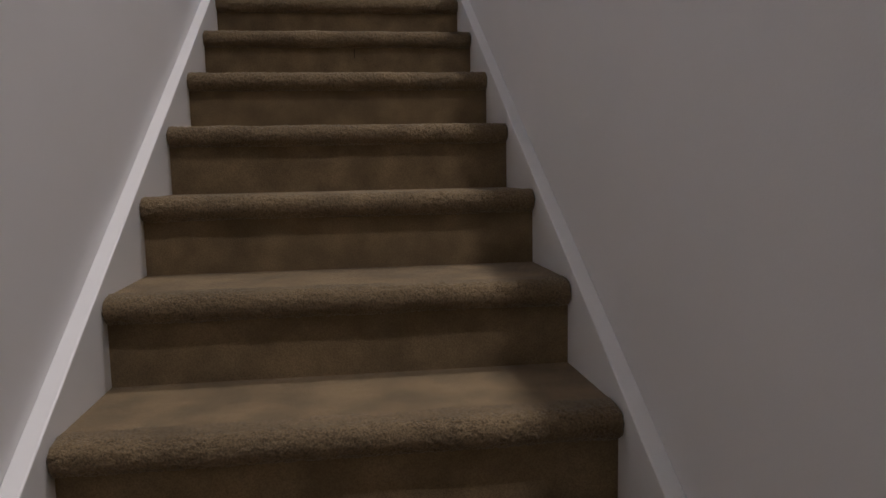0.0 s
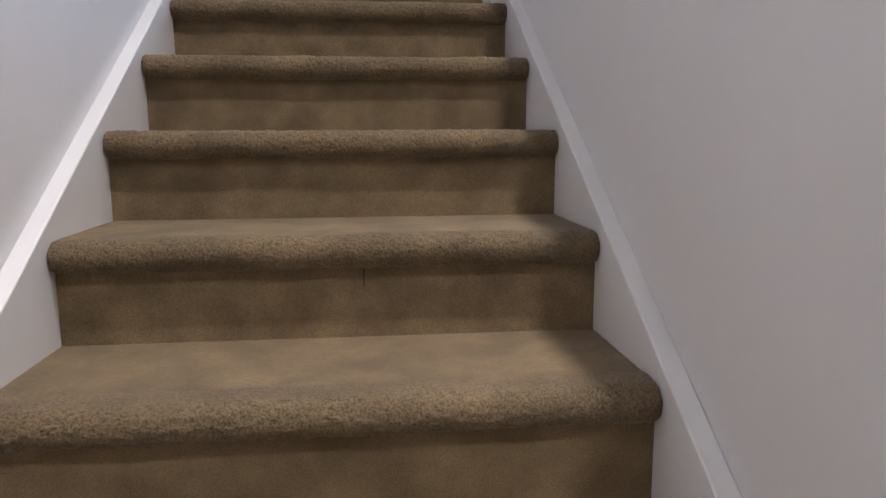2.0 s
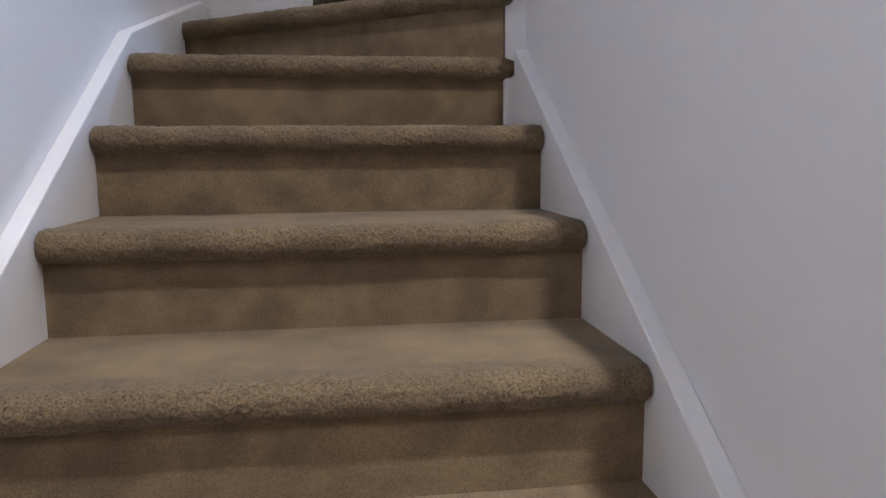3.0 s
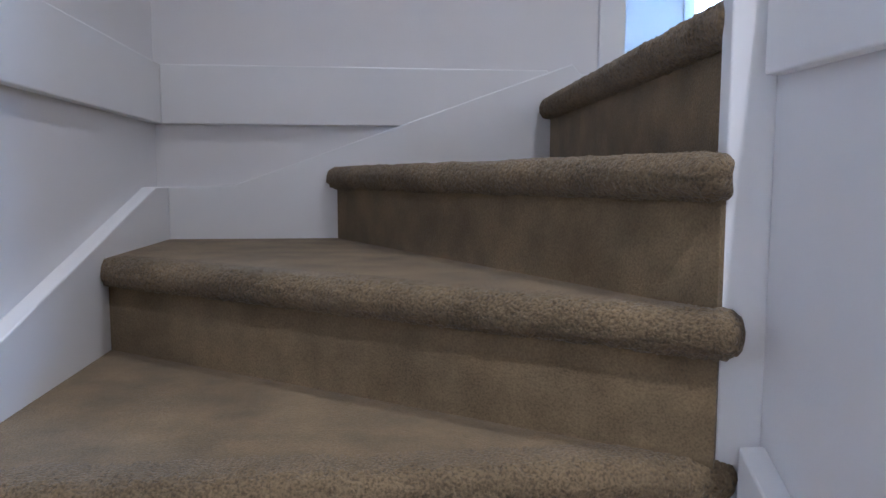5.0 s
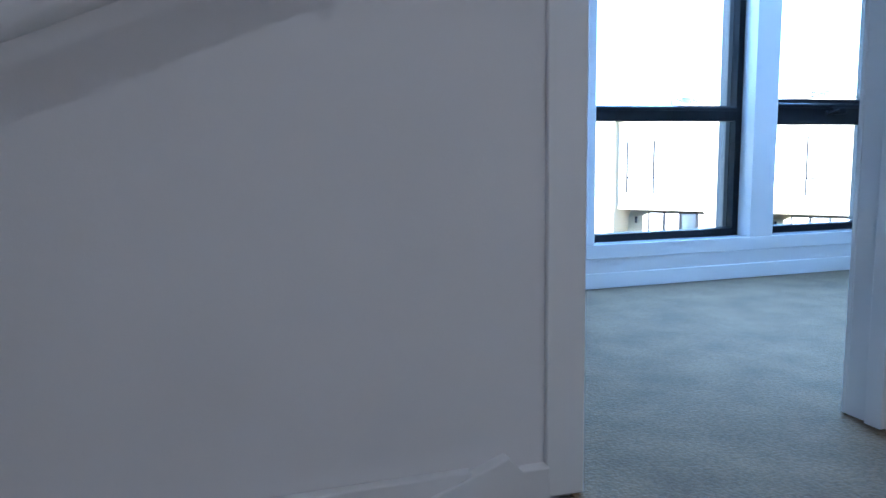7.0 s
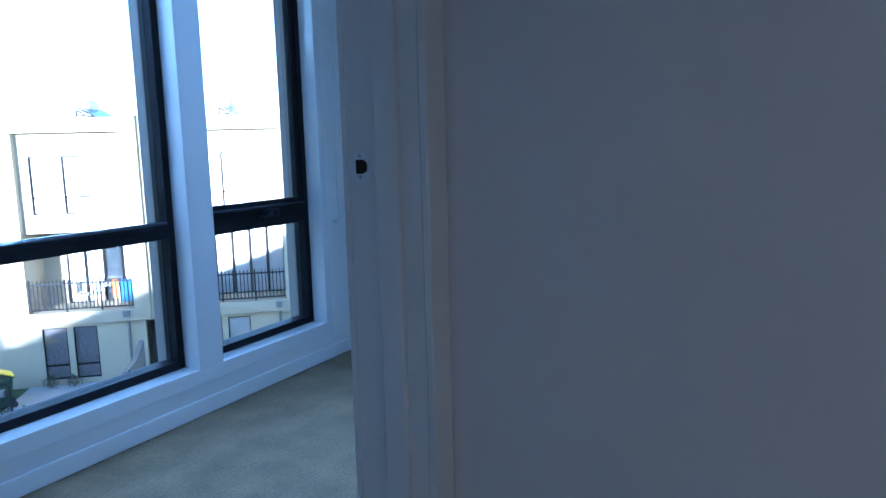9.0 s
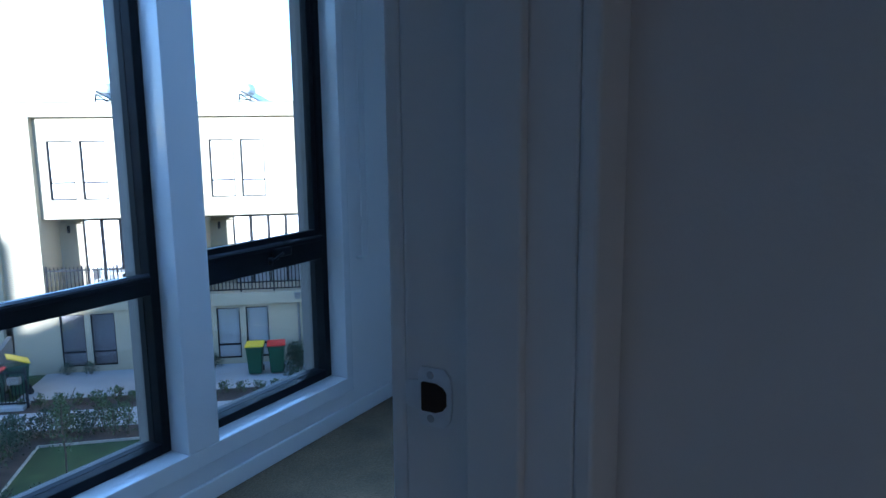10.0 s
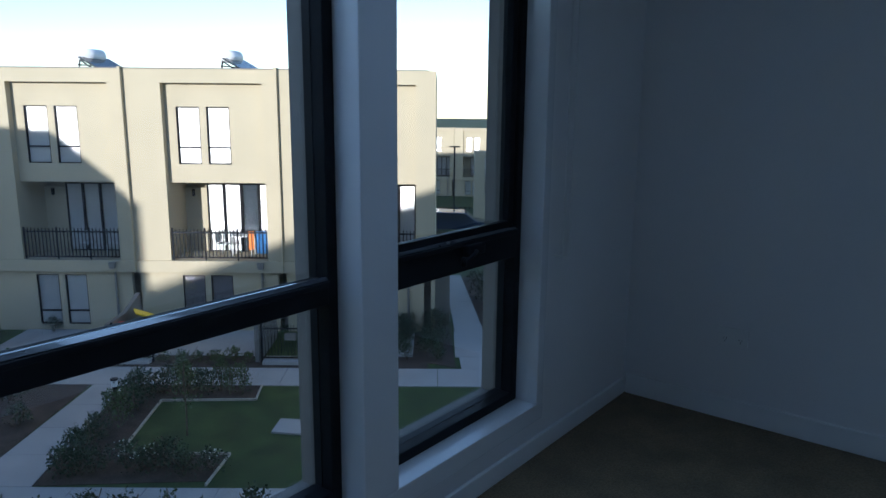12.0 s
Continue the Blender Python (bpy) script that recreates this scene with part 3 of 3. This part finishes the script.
def terrace_house(m, label, open_door, curtain):
    """One house of the terrace; its front is at y = 0 and spans x from 0 to 5.03."""
    house = thing("terrace_house", label, "house", group="terrace houses across the lawn", at=m)
    G, T, W = GROUND - 0.1, 2.3, 5.03
    r0, r1 = 1.2, 4.5                     # the recessed bay
    b0, b1 = -4.06, -1.42                  # balcony opening
    bm = box(0, r0, 0, 0.42, -4.47, T)
    box(r1, W, 0, 0.42, -4.47, T, bm=bm)
    box(r0, r1, 0, 0.42, 1.86, T, bm=bm)
    part("wall", bm, RENDER, house)
    wins = ((1.56, 2.34), (2.56, 3.33))
    bm = box(r0, wins[0][0], 0.28, 0.42, b1, 1.86)
    box(wins[0][1], wins[1][0], 0.28, 0.42, b1, 1.86, bm=bm)
    box(wins[1][1], r1, 0.28, 0.42, b1, 1.86, bm=bm)
    for x0, x1 in wins:
        box(x0, x1, 0.28, 0.42, b1, -0.8, bm=bm)
        box(x0, x1, 0.28, 0.42, 1.1, 1.86, bm=bm)
    part("bay_wall", bm, RENDER, house)
    # pale panels behind the glass paint in the bright reflections of these windows
    for x0, x1 in wins:
        facade_window(x0, x1, -0.8, 1.1, -0.24, 0.31, house, BLIND_AND_GLARE)
    # balcony
    bm = box(r0, r1, 1.7, 1.9, b0, -1.75)
    box(r0 - 0.1, r0, 0.42, 1.9, b0, b1, bm=bm)
    box(r1, r1 + 0.1, 0.42, 1.9, b0, b1, bm=bm)
    part("balcony_wall", bm, RENDER, house)
    part("soffit", box(r0, r1, 0.43, 1.9, b1, b1 + 0.1), RENDER, house)
    part("slab", box(0, W, -0.06, 1.9, -4.47, b0, 0.01), RENDER, house)
    d0, d1 = 2.0, 4.45
    for k in range(4):
        x0, x1 = d0 + (d1 - d0) * k / 4, d0 + (d1 - d0) * (k + 1) / 4
        fill = DARK_GLASS if (open_door and k == 2) else BLIND_AND_GLARE
        facade_window(x0 + 0.01, x1 - 0.01, b0, -1.6, None, 1.6, house, fill)
    railing = part("railing", box(r0 + 0.02, r1 - 0.02, 0.05, 0.09, -3.12, -3.07), BLACK, house)
    part("bottom_rail", box(r0 + 0.02, r1 - 0.02, 0.055, 0.085, -3.98, -3.94), DULL_BLACK, railing)
    proto = None
    for k in range(27):
        x = r0 + 0.06 + (r1 - r0 - 0.12) * k / 26
        wide = 0.026 if k % 9 == 0 else 0.015
        if k % 9 == 0:
            part("post", box(x - wide, x + wide, 0.05, 0.09, b0, -2.94), DULL_BLACK, railing)
        elif proto is None:
            proto = part("baluster", box(-wide, wide, 0.06, 0.08, -3.98, -2.97), DULL_BLACK, railing)
            proto.location.x = x
        else:
            ob = new("baluster", proto.data)
            ob.parent = railing
            ob.location.x = x
    part("wall_lamp", box(r0 + 0.28, r0 + 0.36, 1.6, 1.7, -2.05, -1.8, 0.01), BLACK, house)
    # ground floor
    gw = ((1.49, 2.26), (2.46, 3.22))
    y = 0.12
    bm = box(0.05, gw[0][0], y, y + 0.2, G, -4.47)
    box(gw[0][1], gw[1][0], y, y + 0.2, G, -4.47, bm=bm)
    box(gw[1][1], W - 0.25, y, y + 0.2, G, -4.47, bm=bm)
    for x0, x1 in gw:
        box(x0, x1, y, y + 0.2, G, -6.38, bm=bm)
        box(x0, x1, y, y + 0.2, -4.6, -4.47, bm=bm)
    part("ground_floor_wall", bm, RENDER, house)
    for x0, x1 in gw:
        facade_window(x0, x1, -6.38, -4.6, -5.9, y + 0.03, house, CURTAIN if curtain else BLIND_AND_GLARE)
    # the panel at the back of the entry is darker and greyer than the walls
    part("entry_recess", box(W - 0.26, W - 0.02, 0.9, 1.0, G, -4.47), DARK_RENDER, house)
    # party wall, downpipe, roof
    part("party_wall", box(-0.09, 0.0, -0.16, 2.0, -4.4, T + 0.06, 0.008), RENDER, house)
    pipe = tube([(4.25, 0.05, G), (4.25, 0.05, -4.47)], 0.045, 10)
    part("downpipe", pipe, DARK_RENDER, house)
    part("rain_head", prism([(4.13, -4.1), (4.37, -4.1), (4.33, -4.32), (4.17, -4.32)], "y", -0.2, -0.05, 0.006), DARK_RENDER, house)
    roof = part("roof", box(0.02, W - 0.1, 0.3, 9, 1.9, 2.0), DARK_RENDER, house)
    part("coping", box(0.02, W - 0.1, -0.02, 0.32, T, T + 0.035, 0.006), DARK_RENDER, roof)
    part("back_wall", box(0, W, 1.92, 9, G, 1.9), RENDER, house)
    return house


def water_heater(m):
    """A solar water heater: a tank on a frame above two tilted collectors."""
    h = thing("solar_water_heater", "silver solar water heater on a steel roof frame", "water heater", group="roof water heaters", at=m)
    bm = bmesh.new()
    bmesh.ops.create_cone(bm, cap_ends=True, segments=24, radius1=0.23, radius2=0.23, depth=1.1)
    bmesh.ops.bevel(bm, geom=[e for e in bm.edges if len(e.link_faces) == 2 and e.calc_face_angle() > 1], offset=0.04, segments=2, affect="EDGES")
    for v in bm.verts:
        v.co = Vector((v.co.z, v.co.x, v.co.y + 0.98))
    part("tank", bm, WHITE_PLASTIC, h, "pale grey cylindrical tank", smooth=True)
    part("collector", prism([(-1.1, 0.38), (-1.08, 0.33), (-0.1, 0.86), (-0.12, 0.91)], "x", -0.8, 0.8), DARK_GLASS, h)
    for x in (-0.6, 0.6):
        part("leg", tube([(x, 0.1, 0.14), (x, 0.0, 0.8)], 0.03, 6), BLACK, h)
        part("brace", tube([(x, -1.05, 0.14), (x, 0.0, 0.8)], 0.025, 6), BLACK, h)
        part("strut", tube([(x, -1.0, 0.14), (x, -0.95, 0.4)], 0.025, 6), BLACK, h)
    part("rail", tube([(-0.75, -0.02, 0.63), (0.75, -0.02, 0.63)], 0.025, 6), BLACK, h)
    return h


left = -25.4
names = ("beige rendered three-storey terrace house with pale blinds and painted window glare", "beige rendered terrace house with its balcony door open")
for i in range(5):
    a = left + 5.03 * i
    terrace_house(court(a, FACADE), names[1] if i == 3 else names[0], i == 3, i == 3)
    if i >= 2:
        water_heater(court(a + (3.0, 2.9, 2.6)[i - 2], FACADE + 2.3, 1.85, 78))
end = laid(structure("wall_terrace_end", box(-0.25, -0.12, FACADE, FACADE + 9, GROUND, 2.3), RENDER, "beige rendered end wall of the terrace", "wall"))
# far terraces beyond the road
for a, n, turn in ((-5.4, 62.6, -8), (-2.05, 62.1, -8), (1.25, 61.6, -8), (4.55, 61.1, -8), (7.9, 60.6, -8)):
    far = terrace_house(court(a, n, GROUND * 0.34, turn) @ Matrix.Scale(0.66, 4), "beige rendered house far beyond the road", False, False)
    far["group"] = "houses beyond the road"


def neighbour_house(m):
    """The corner house past the lane: a tall side wall and, before it, a framed balcony."""
    h = thing("corner_house", "beige rendered corner house with a framed balcony", "house", at=m)
    G = GROUND - 0.05
    part("wall", box(1.4, 6.5, 0.9, 9.0, G, 0.35, 0.02), RENDER, h)
    bm = box(0.0, 0.66, 0.0, 0.9, G, -1.7)
    box(0.66, 1.4, 0.0, 0.9, G, -4.5, bm=bm)
    box(0.66, 1.4, 0.0, 0.9, -2.02, -1.7, bm=bm)
    part("balcony_frame", bm, RENDER, h)
    part("coping", box(1.36, 6.5, 0.86, 9.04, 0.35, 0.42, 0.01), DARK_RENDER, h)
    railing = part("railing", box(0.66, 1.4, 0.1, 0.15, -3.55, -3.5), DULL_BLACK, h)
    for k in range(7):
        x = 0.7 + 0.11 * k
        part("baluster", box(x - 0.016, x + 0.016, 0.11, 0.14, -4.5, -3.42), DULL_BLACK, railing)
    return h


neighbour_house(court(2.28, 46.0))


# the row of houses that this room belongs to, and an unseen block added at the court's other end
# never in view; the west part's height is set for its shadow on the terrace
structure("shadow_row_west", box(-55, X_WEST - 0.12, -9, Y_WINDOW + 0.2, GROUND, 4.75), RENDER, "unseen plain row of houses that shades the court", "wall")
structure("wall_row_east", box(X_ROOM + 0.12, 16, -9, Y_WINDOW + 0.2, GROUND, 3.3), RENDER, "unseen plain row of houses that shades the court", "wall")
structure("wall_row_below", box(X_WEST - 0.11, X_ROOM + 0.11, Y_ROOM, Y_WINDOW + 0.2, GROUND, -0.22), RENDER, "beige rendered storeys below the room", "wall")
structure("roof_row", box(X_WEST - 0.11, X_ROOM + 0.11, -9, Y_WINDOW + 0.2, CEIL + 0.12, 3.3), RENDER, "flat roof over the room and stair", "roof")
# unseen block, placed and sized to cast the slanting shadow on the terrace's left
block = prism([(-24.5, 10.3), (-11.4, 18.2), (-16.6, 26.7), (-29.7, 18.8)], "z", GROUND, 4.35)
structure("shadow_block_west", block, RENDER, "unseen beige block added to cast a shadow on the terrace", "wall")

# ---- planting ----


def leaf_clump(count, radius, height, size, seed, low=0.15):
    rng = random.Random(seed)
    bm = bmesh.new()
    for _ in range(count):
        az, r = rng.uniform(0, 2 * math.pi), radius * math.sqrt(rng.random())
        h = low * height + (1 - low) * height * rng.random() ** 0.8
        taper = 1 - 0.55 * (h / height) ** 2 + 0.25 * math.sin(az * 3 + seed)
        c = Vector((r * math.cos(az) * taper, r * math.sin(az) * taper, h))
        d = Vector((rng.gauss(0, 1), rng.gauss(0, 1), rng.gauss(0.4, 0.8))).normalized()
        side = d.orthogonal().normalized()
        side = Matrix.Rotation(rng.uniform(0, 6.28), 3, d) @ side
        k = size * rng.uniform(0.6, 1.3)
        v = [bm.verts.new(c), bm.verts.new(c + d * k * 0.5 + side * k * 0.28), bm.verts.new(c + d * k), bm.verts.new(c + d * k * 0.5 - side * k * 0.28)]
        bm.faces.new(v)
    return bm


def shrub(m, radius, height, seed, mat, flowers=False):
    rng = random.Random(seed)
    s = thing("shrub", "small dark green garden shrub in bark mulch" if not flowers else "low shrub with white blossom in bark mulch", "shrub", group="garden shrubs", at=m)
    bm = None
    for k in range(5):
        az = rng.uniform(0, 6.28)
        bm = tube([(0, 0, -0.03), (0.3 * radius * math.cos(az), 0.3 * radius * math.sin(az), height * 0.45), (0.75 * radius * math.cos(az + 0.3), 0.75 * radius * math.sin(az + 0.3), height * rng.uniform(0.75, 1.05))], 0.009, 5, bm)
    part("stems", bm, BARK, s)
    part("foliage", leaf_clump(int(260 * radius * height / 0.16), radius, height, 0.072, seed), mat, s)
    if flowers:
        part("blossom", leaf_clump(26, radius, height * 1.05, 0.05, seed + 9, 0.7), FLOWER, s)
    return s


kinds = [shrub(court(-8.2, 18.3, GROUND), 0.3, 0.75, 1, LEAF), shrub(court(-7.6, 18.4, GROUND), 0.38, 0.6, 2, LEAF), shrub(court(-6.9, 18.4, GROUND), 0.26, 0.9, 3, LEAF_PALE), shrub(court(-6.2, 14.3, GROUND), 0.42, 0.5, 4, LEAF, True), shrub(court(-5.5, 14.2, GROUND), 0.25, 0.35, 5, LEAF_PALE)]
rng = random.Random(5)


def plant(a, n, which, k=1.0):
    copy_thing(kinds[which], court(a, n, GROUND, rng.uniform(0, 360)) @ Matrix.Scale(k * rng.uniform(0.85, 1.15), 4))


for i in range(10):                        # bed between the path and the lawn
    plant(rng.uniform(-8.35, -7.65), 13.9 + 0.47 * i, rng.choice((0, 1, 1, 2)))
for i in range(7):                         # lower bed
    plant(-7.9 + 0.5 * i, rng.uniform(13.9, 14.5), rng.choice((1, 3, 3)))
for i in range(7):                         # upper bed
    plant(-7.3 + 0.33 * i, rng.uniform(18.2, 18.6), rng.choice((0, 2, 2, 1)))
for i in range(20):                        # bed left of the path
    plant(-10.2 - rng.random() * 8, rng.uniform(13.6, 18.5), rng.choice((0, 1, 1, 2)))
for i in range(44):                        # strip before the houses
    a = -24 + 0.52 * i
    if not any(abs(a - (g - 9.95)) < 0.75 for g in (-14.9, -9.95, -5.0, 0.0, 4.9, 9.8)):
        plant(a, rng.uniform(20.6, 21.0), 4, rng.uniform(0.7, 1.3))
for i in range(22):                        # corner beside the end house
    plant(rng.uniform(-1.3, 0.2), rng.uniform(20.8, 24.5), rng.choice((0, 1, 1)), rng.uniform(0.6, 1.15))
for i in range(44):
    n = rng.uniform(21.5, 31)
    plant(2.1 + rng.random() * 3.5 - 0.06 * (n - 20), n, rng.choice((0, 1, 1)), rng.uniform(1.0, 1.8))
for a in (-8.6, -7.9, -3.9, -13.3):        # at the foot of the houses' walls
    plant(a, FACADE - 0.15, 1, 0.8)
for i in range(9):                         # below the window
    plant(-8.6 + 0.75 * i, rng.uniform(11.2, 11.8), rng.choice((0, 2)), 1.2)

tree = thing("young_tree", "slender young tree with sparse pale leaves", "tree", at=court(-6.0, 15.8, GROUND))
bm = tube([(0, 0, -0.05), (0.02, 0.01, 0.7), (-0.01, 0.03, 1.3), (0.03, 0.0, 1.9)], 0.022, 8)
part("trunk", bm, BARK, tree)
bm = None
for k in range(9):
    az, h = k * 2.4, 0.75 + 0.12 * k
    bm = tube([(0, 0, h), (0.22 * math.cos(az), 0.22 * math.sin(az), h + 0.22), (0.36 * math.cos(az), 0.36 * math.sin(az), h + 0.5)], 0.007, 5, bm)
part("limbs", bm, BARK, tree)
part("crown", leaf_clump(330, 0.42, 2.0, 0.09, 77, 0.38), LEAF_PALE, tree)

# ---- court furniture ----


def wheelie_bin(m, lid, tag, tilt=0.0):
    b = thing("wheelie_bin", "green plastic wheelie bin with a %s lid" % tag, "bin", group="wheelie bins", at=m)
    bm = bmesh.new()
    rings = []
    for z, w, d in ((0.06, 0.2, 0.22), (0.1, 0.21, 0.23), (0.9, 0.27, 0.3), (0.93, 0.29, 0.32), (0.97, 0.29, 0.32)):
        rings.append([bm.verts.new((x * w, y * d, z)) for x, y in ((-1, -0.85), (-0.85, -1), (0.85, -1), (1, -0.85), (1, 0.85), (0.85, 1), (-0.85, 1), (-1, 0.85))])
    for r0, r1 in zip(rings, rings[1:]):
        for j in range(8):
            bm.faces.new((r0[j], r0[(j + 1) % 8], r1[(j + 1) % 8], r1[j]))
    bm.faces.new(rings[0]), bm.faces.new(rings[-1])
    part("body", bm, BIN_GREEN, b)
    bm = box(-0.3, 0.3, -0.66, 0.0, 0.0, 0.05, 0.02)
    for v in bm.verts:
        v.co.z += 0.05 * (1 - (v.co.x / 0.3) ** 2)
    cover = part("lid", bm, lid, b, "%s plastic lid" % tag)
    cover.matrix_local = pose(0, 0.33, 0.975, -tilt, 0, 0)
    part("handle", tube([(-0.22, 0.36, 0.92), (0.22, 0.36, 0.92)], 0.014, 8), BIN_GREEN, b)
    for x in (-0.24, 0.2):
        part("wheel", tube([(x, 0.27, 0.1), (x + 0.04, 0.27, 0.1)], 0.1, 16), RUBBER, b)
    return b


wheelie_bin(court(-2.43, 22.6, GROUND + 0.03), BIN_YELLOW, "yellow")
wheelie_bin(court(-1.74, 22.6, GROUND + 0.03, 4), BIN_RED, "red")
wheelie_bin(court(-9.85, 21.2, GROUND + 0.03, 4), BIN_RED, "red")
wheelie_bin(court(-9.45, 21.92, GROUND + 0.03, -62), BIN_YELLOW, "yellow", 24)


def picket_gate(m):
    g = thing("picket_gate", "black steel picket gate between rendered piers", "gate", group="front gates", at=m)
    for x in (-0.6, 0.6):
        part("post", box(x - 0.03, x + 0.03, -0.03, 0.03, 0, 1.25, 0.004), BLACK, g)
    for z in (0.15, 1.08):
        part("rail", box(-0.57, 0.57, -0.015, 0.015, z, z + 0.04), BLACK, g)
    first = None
    for k in range(11):
        x = -0.5 + 0.1 * k
        if first is None:
            first = part("picket", box(-0.009, 0.009, -0.009, 0.009, 0.05, 1.2), BLACK, g)
            first.location.x = x
        else:
            ob = new("picket", first.data)
            ob.parent, ob.location.x = g, x
    part("letterbox", box(0.12, 0.46, -0.1, 0.08, 0.75, 0.95, 0.01), DARK_RENDER, g)
    part("step", box(-0.55, 0.55, -0.25, 0.3, -0.02, 0.12, 0.01), CONCRETE, g)
    part("side_wall", prism([(0.0, 0), (2.4, 0), (2.4, 1.55), (1.2, 1.2), (0.0, 1.2)], "x", -0.82, -0.68), DARK_RENDER, g)
    return g


gate = picket_gate(court(-9.35, 20.75, GROUND))
for a in (-14.7, -4.8, -19.6):
    copy_thing(gate, court(a, 20.75, GROUND))

bollard = thing("bollard_light", "short white and black garden bollard light", "bollard light", at=court(-8.45, 17.5, GROUND))
part("stem", tube([(0, 0, 0), (0, 0, 0.55)], 0.06, 14), BLACK, bollard)
part("lens", tube([(0, 0, 0.55), (0, 0, 0.72)], 0.075, 14), WHITE_PLASTIC, bollard)
part("cap", tube([(0, 0, 0.72), (0, 0, 0.76)], 0.1, 14), BLACK, bollard)

cabinet = thing("meter_cabinet", "tall dark utility cabinet beside the end house", "cabinet", at=court(0.12, 25.2, GROUND))
part("body", box(-0.3, 0.3, -0.3, 0.3, 0, 2.1, 0.015), DARK_RENDER, cabinet)
part("top", box(-0.34, 0.34, -0.34, 0.34, 2.1, 2.2, 0.02), WHITE_PLASTIC, cabinet)

# balcony things
B = FACADE
DECK = -4.06
table = thing("balcony_table", "small pale outdoor table on the balcony", "table", at=court(-6.9, B + 0.95, DECK))
part("tabletop", box(-0.4, 0.4, -0.3, 0.3, 0.7, 0.74, 0.008), BLIND_AND_GLARE, table)
for x in (-0.34, 0.34):
    for y in (-0.25, 0.25):
        part("leg", tube([(x, y, 0), (x, y, 0.7)], 0.018, 6), BLIND_AND_GLARE, table)


def balcony_chair(m):
    c = thing("balcony_chair", "pale outdoor chair on the balcony", "chair", group="balcony chairs", at=m)
    part("seat", box(-0.22, 0.22, -0.22, 0.22, 0.42, 0.45, 0.01), BLIND_AND_GLARE, c)
    part("backrest", box(-0.22, 0.22, 0.2, 0.23, 0.48, 0.85, 0.01), BLIND_AND_GLARE, c)
    for x in (-0.2, 0.2):
        for y in (-0.2, 0.2):
            part("leg", tube([(x, y, 0), (x * 1.1, y * 1.1, 0.42)], 0.014, 6), BLIND_AND_GLARE, c)
    return c


chair = balcony_chair(court(-7.55, B + 0.9, DECK, 80))
copy_thing(chair, court(-12.3, B + 0.8, DECK, 60))
copy_thing(chair, court(-11.4, B + 0.8, DECK, -70))
towel = thing("towel", "blue towel hanging on a drying rack", "towel", at=court(-6.1, B + 0.5, DECK))
bm = bmesh.new()
rows = [[bm.verts.new((0.22 * (u / 6 - 0.5) * 2, 0.03 * math.sin(u * 1.7 + w * 0.4), 0.15 + w * 0.1)) for u in range(7)] for w in range(9)]
for r0, r1 in zip(rows, rows[1:]):
    for j in range(6):
        bm.faces.new((r0[j], r0[j + 1], r1[j + 1], r1[j]))
bmesh.ops.solidify(bm, geom=bm.faces[:], thickness=0.012)
part("cloth", bm, BLUE_CLOTH, towel)
part("rack", tube([(-0.25, 0, 0), (-0.25, 0, 0.96), (0.25, 0, 0.96), (0.25, 0, 0)], 0.01, 6), STEEL, towel)
part("second_cloth", box(-0.5, -0.3, -0.03, 0.03, 0.3, 0.95, 0.012), ORANGE, towel)


def parked_car(m, label):
    c = thing("parked_car", label, "car", group="cars parked by the road", at=m)
    body = [(-2.1, 0.35), (2.1, 0.35), (2.15, 0.7), (1.35, 0.9), (0.7, 1.38), (-1.1, 1.42), (-1.75, 0.98), (-2.12, 0.9)]
    part("body", prism(body, "y", -0.85, 0.85, 0.06), CAR_PAINT, c)
    for y0, y1 in ((-0.87, -0.845), (0.845, 0.87)):
        part("window", prism([(-1.5, 0.98), (1.1, 0.95), (0.62, 1.3), (-1.05, 1.33)], "y", y0, y1), DARK_GLASS, c)
    for x in (-1.3, 1.3):
        for y in (-0.87, 0.65):
            w = part("wheel", tube([(x, y, 0.32), (x, y + 0.22, 0.32)], 0.32, 18), RUBBER, c)
            part("rim", tube([(x, y - 0.01, 0.32), (x, y + 0.23, 0.32)], 0.2, 12), STEEL, w)
    return c


car = parked_car(court(0.9, 43.6, GROUND, 0), "dark blue parked car beside the road")
copy_thing(car, court(-3.9, 43.8, GROUND, 180))
pole = thing("street_lamp", "tall thin dark street lamp", "street lamp", at=court(0.95, 45.0, GROUND))
part("pole", tube([(0, 0, 0), (0, 0, 5.2)], 0.05, 8), BLACK, pole)
part("head", box(-0.35, 0.35, -0.1, 0.1, 5.2, 5.28, 0.01), BLACK, pole)
fence = thing("picket_fence", "dark steel fence beyond the road", "fence", at=court(0, 47, GROUND))
for k in range(60):
    part("picket", box(-4 + 0.3 * k, -3.96 + 0.3 * k, 0, 0.03, 0, 1.2), BLACK, fence)
part("rail", box(-4, 14, -0.01, 0.04, 1.05, 1.1), BLACK, fence)

# ---- ceiling light of the landing ----
for y in (-2.2, -4.4):
    light = thing("ceiling_light", "round recessed ceiling downlight with a white rim", "ceiling light", group="downlights", at=pose(1.14, y, CEIL))
    bm = bmesh.new()
    bmesh.ops.create_cone(bm, cap_ends=False, segments=32, radius1=0.085, radius2=0.075, depth=0.012)
    bmesh.ops.solidify(bm, geom=bm.faces[:], thickness=0.004)
    part("rim", bm, TRIM, light).location.z = -0.006
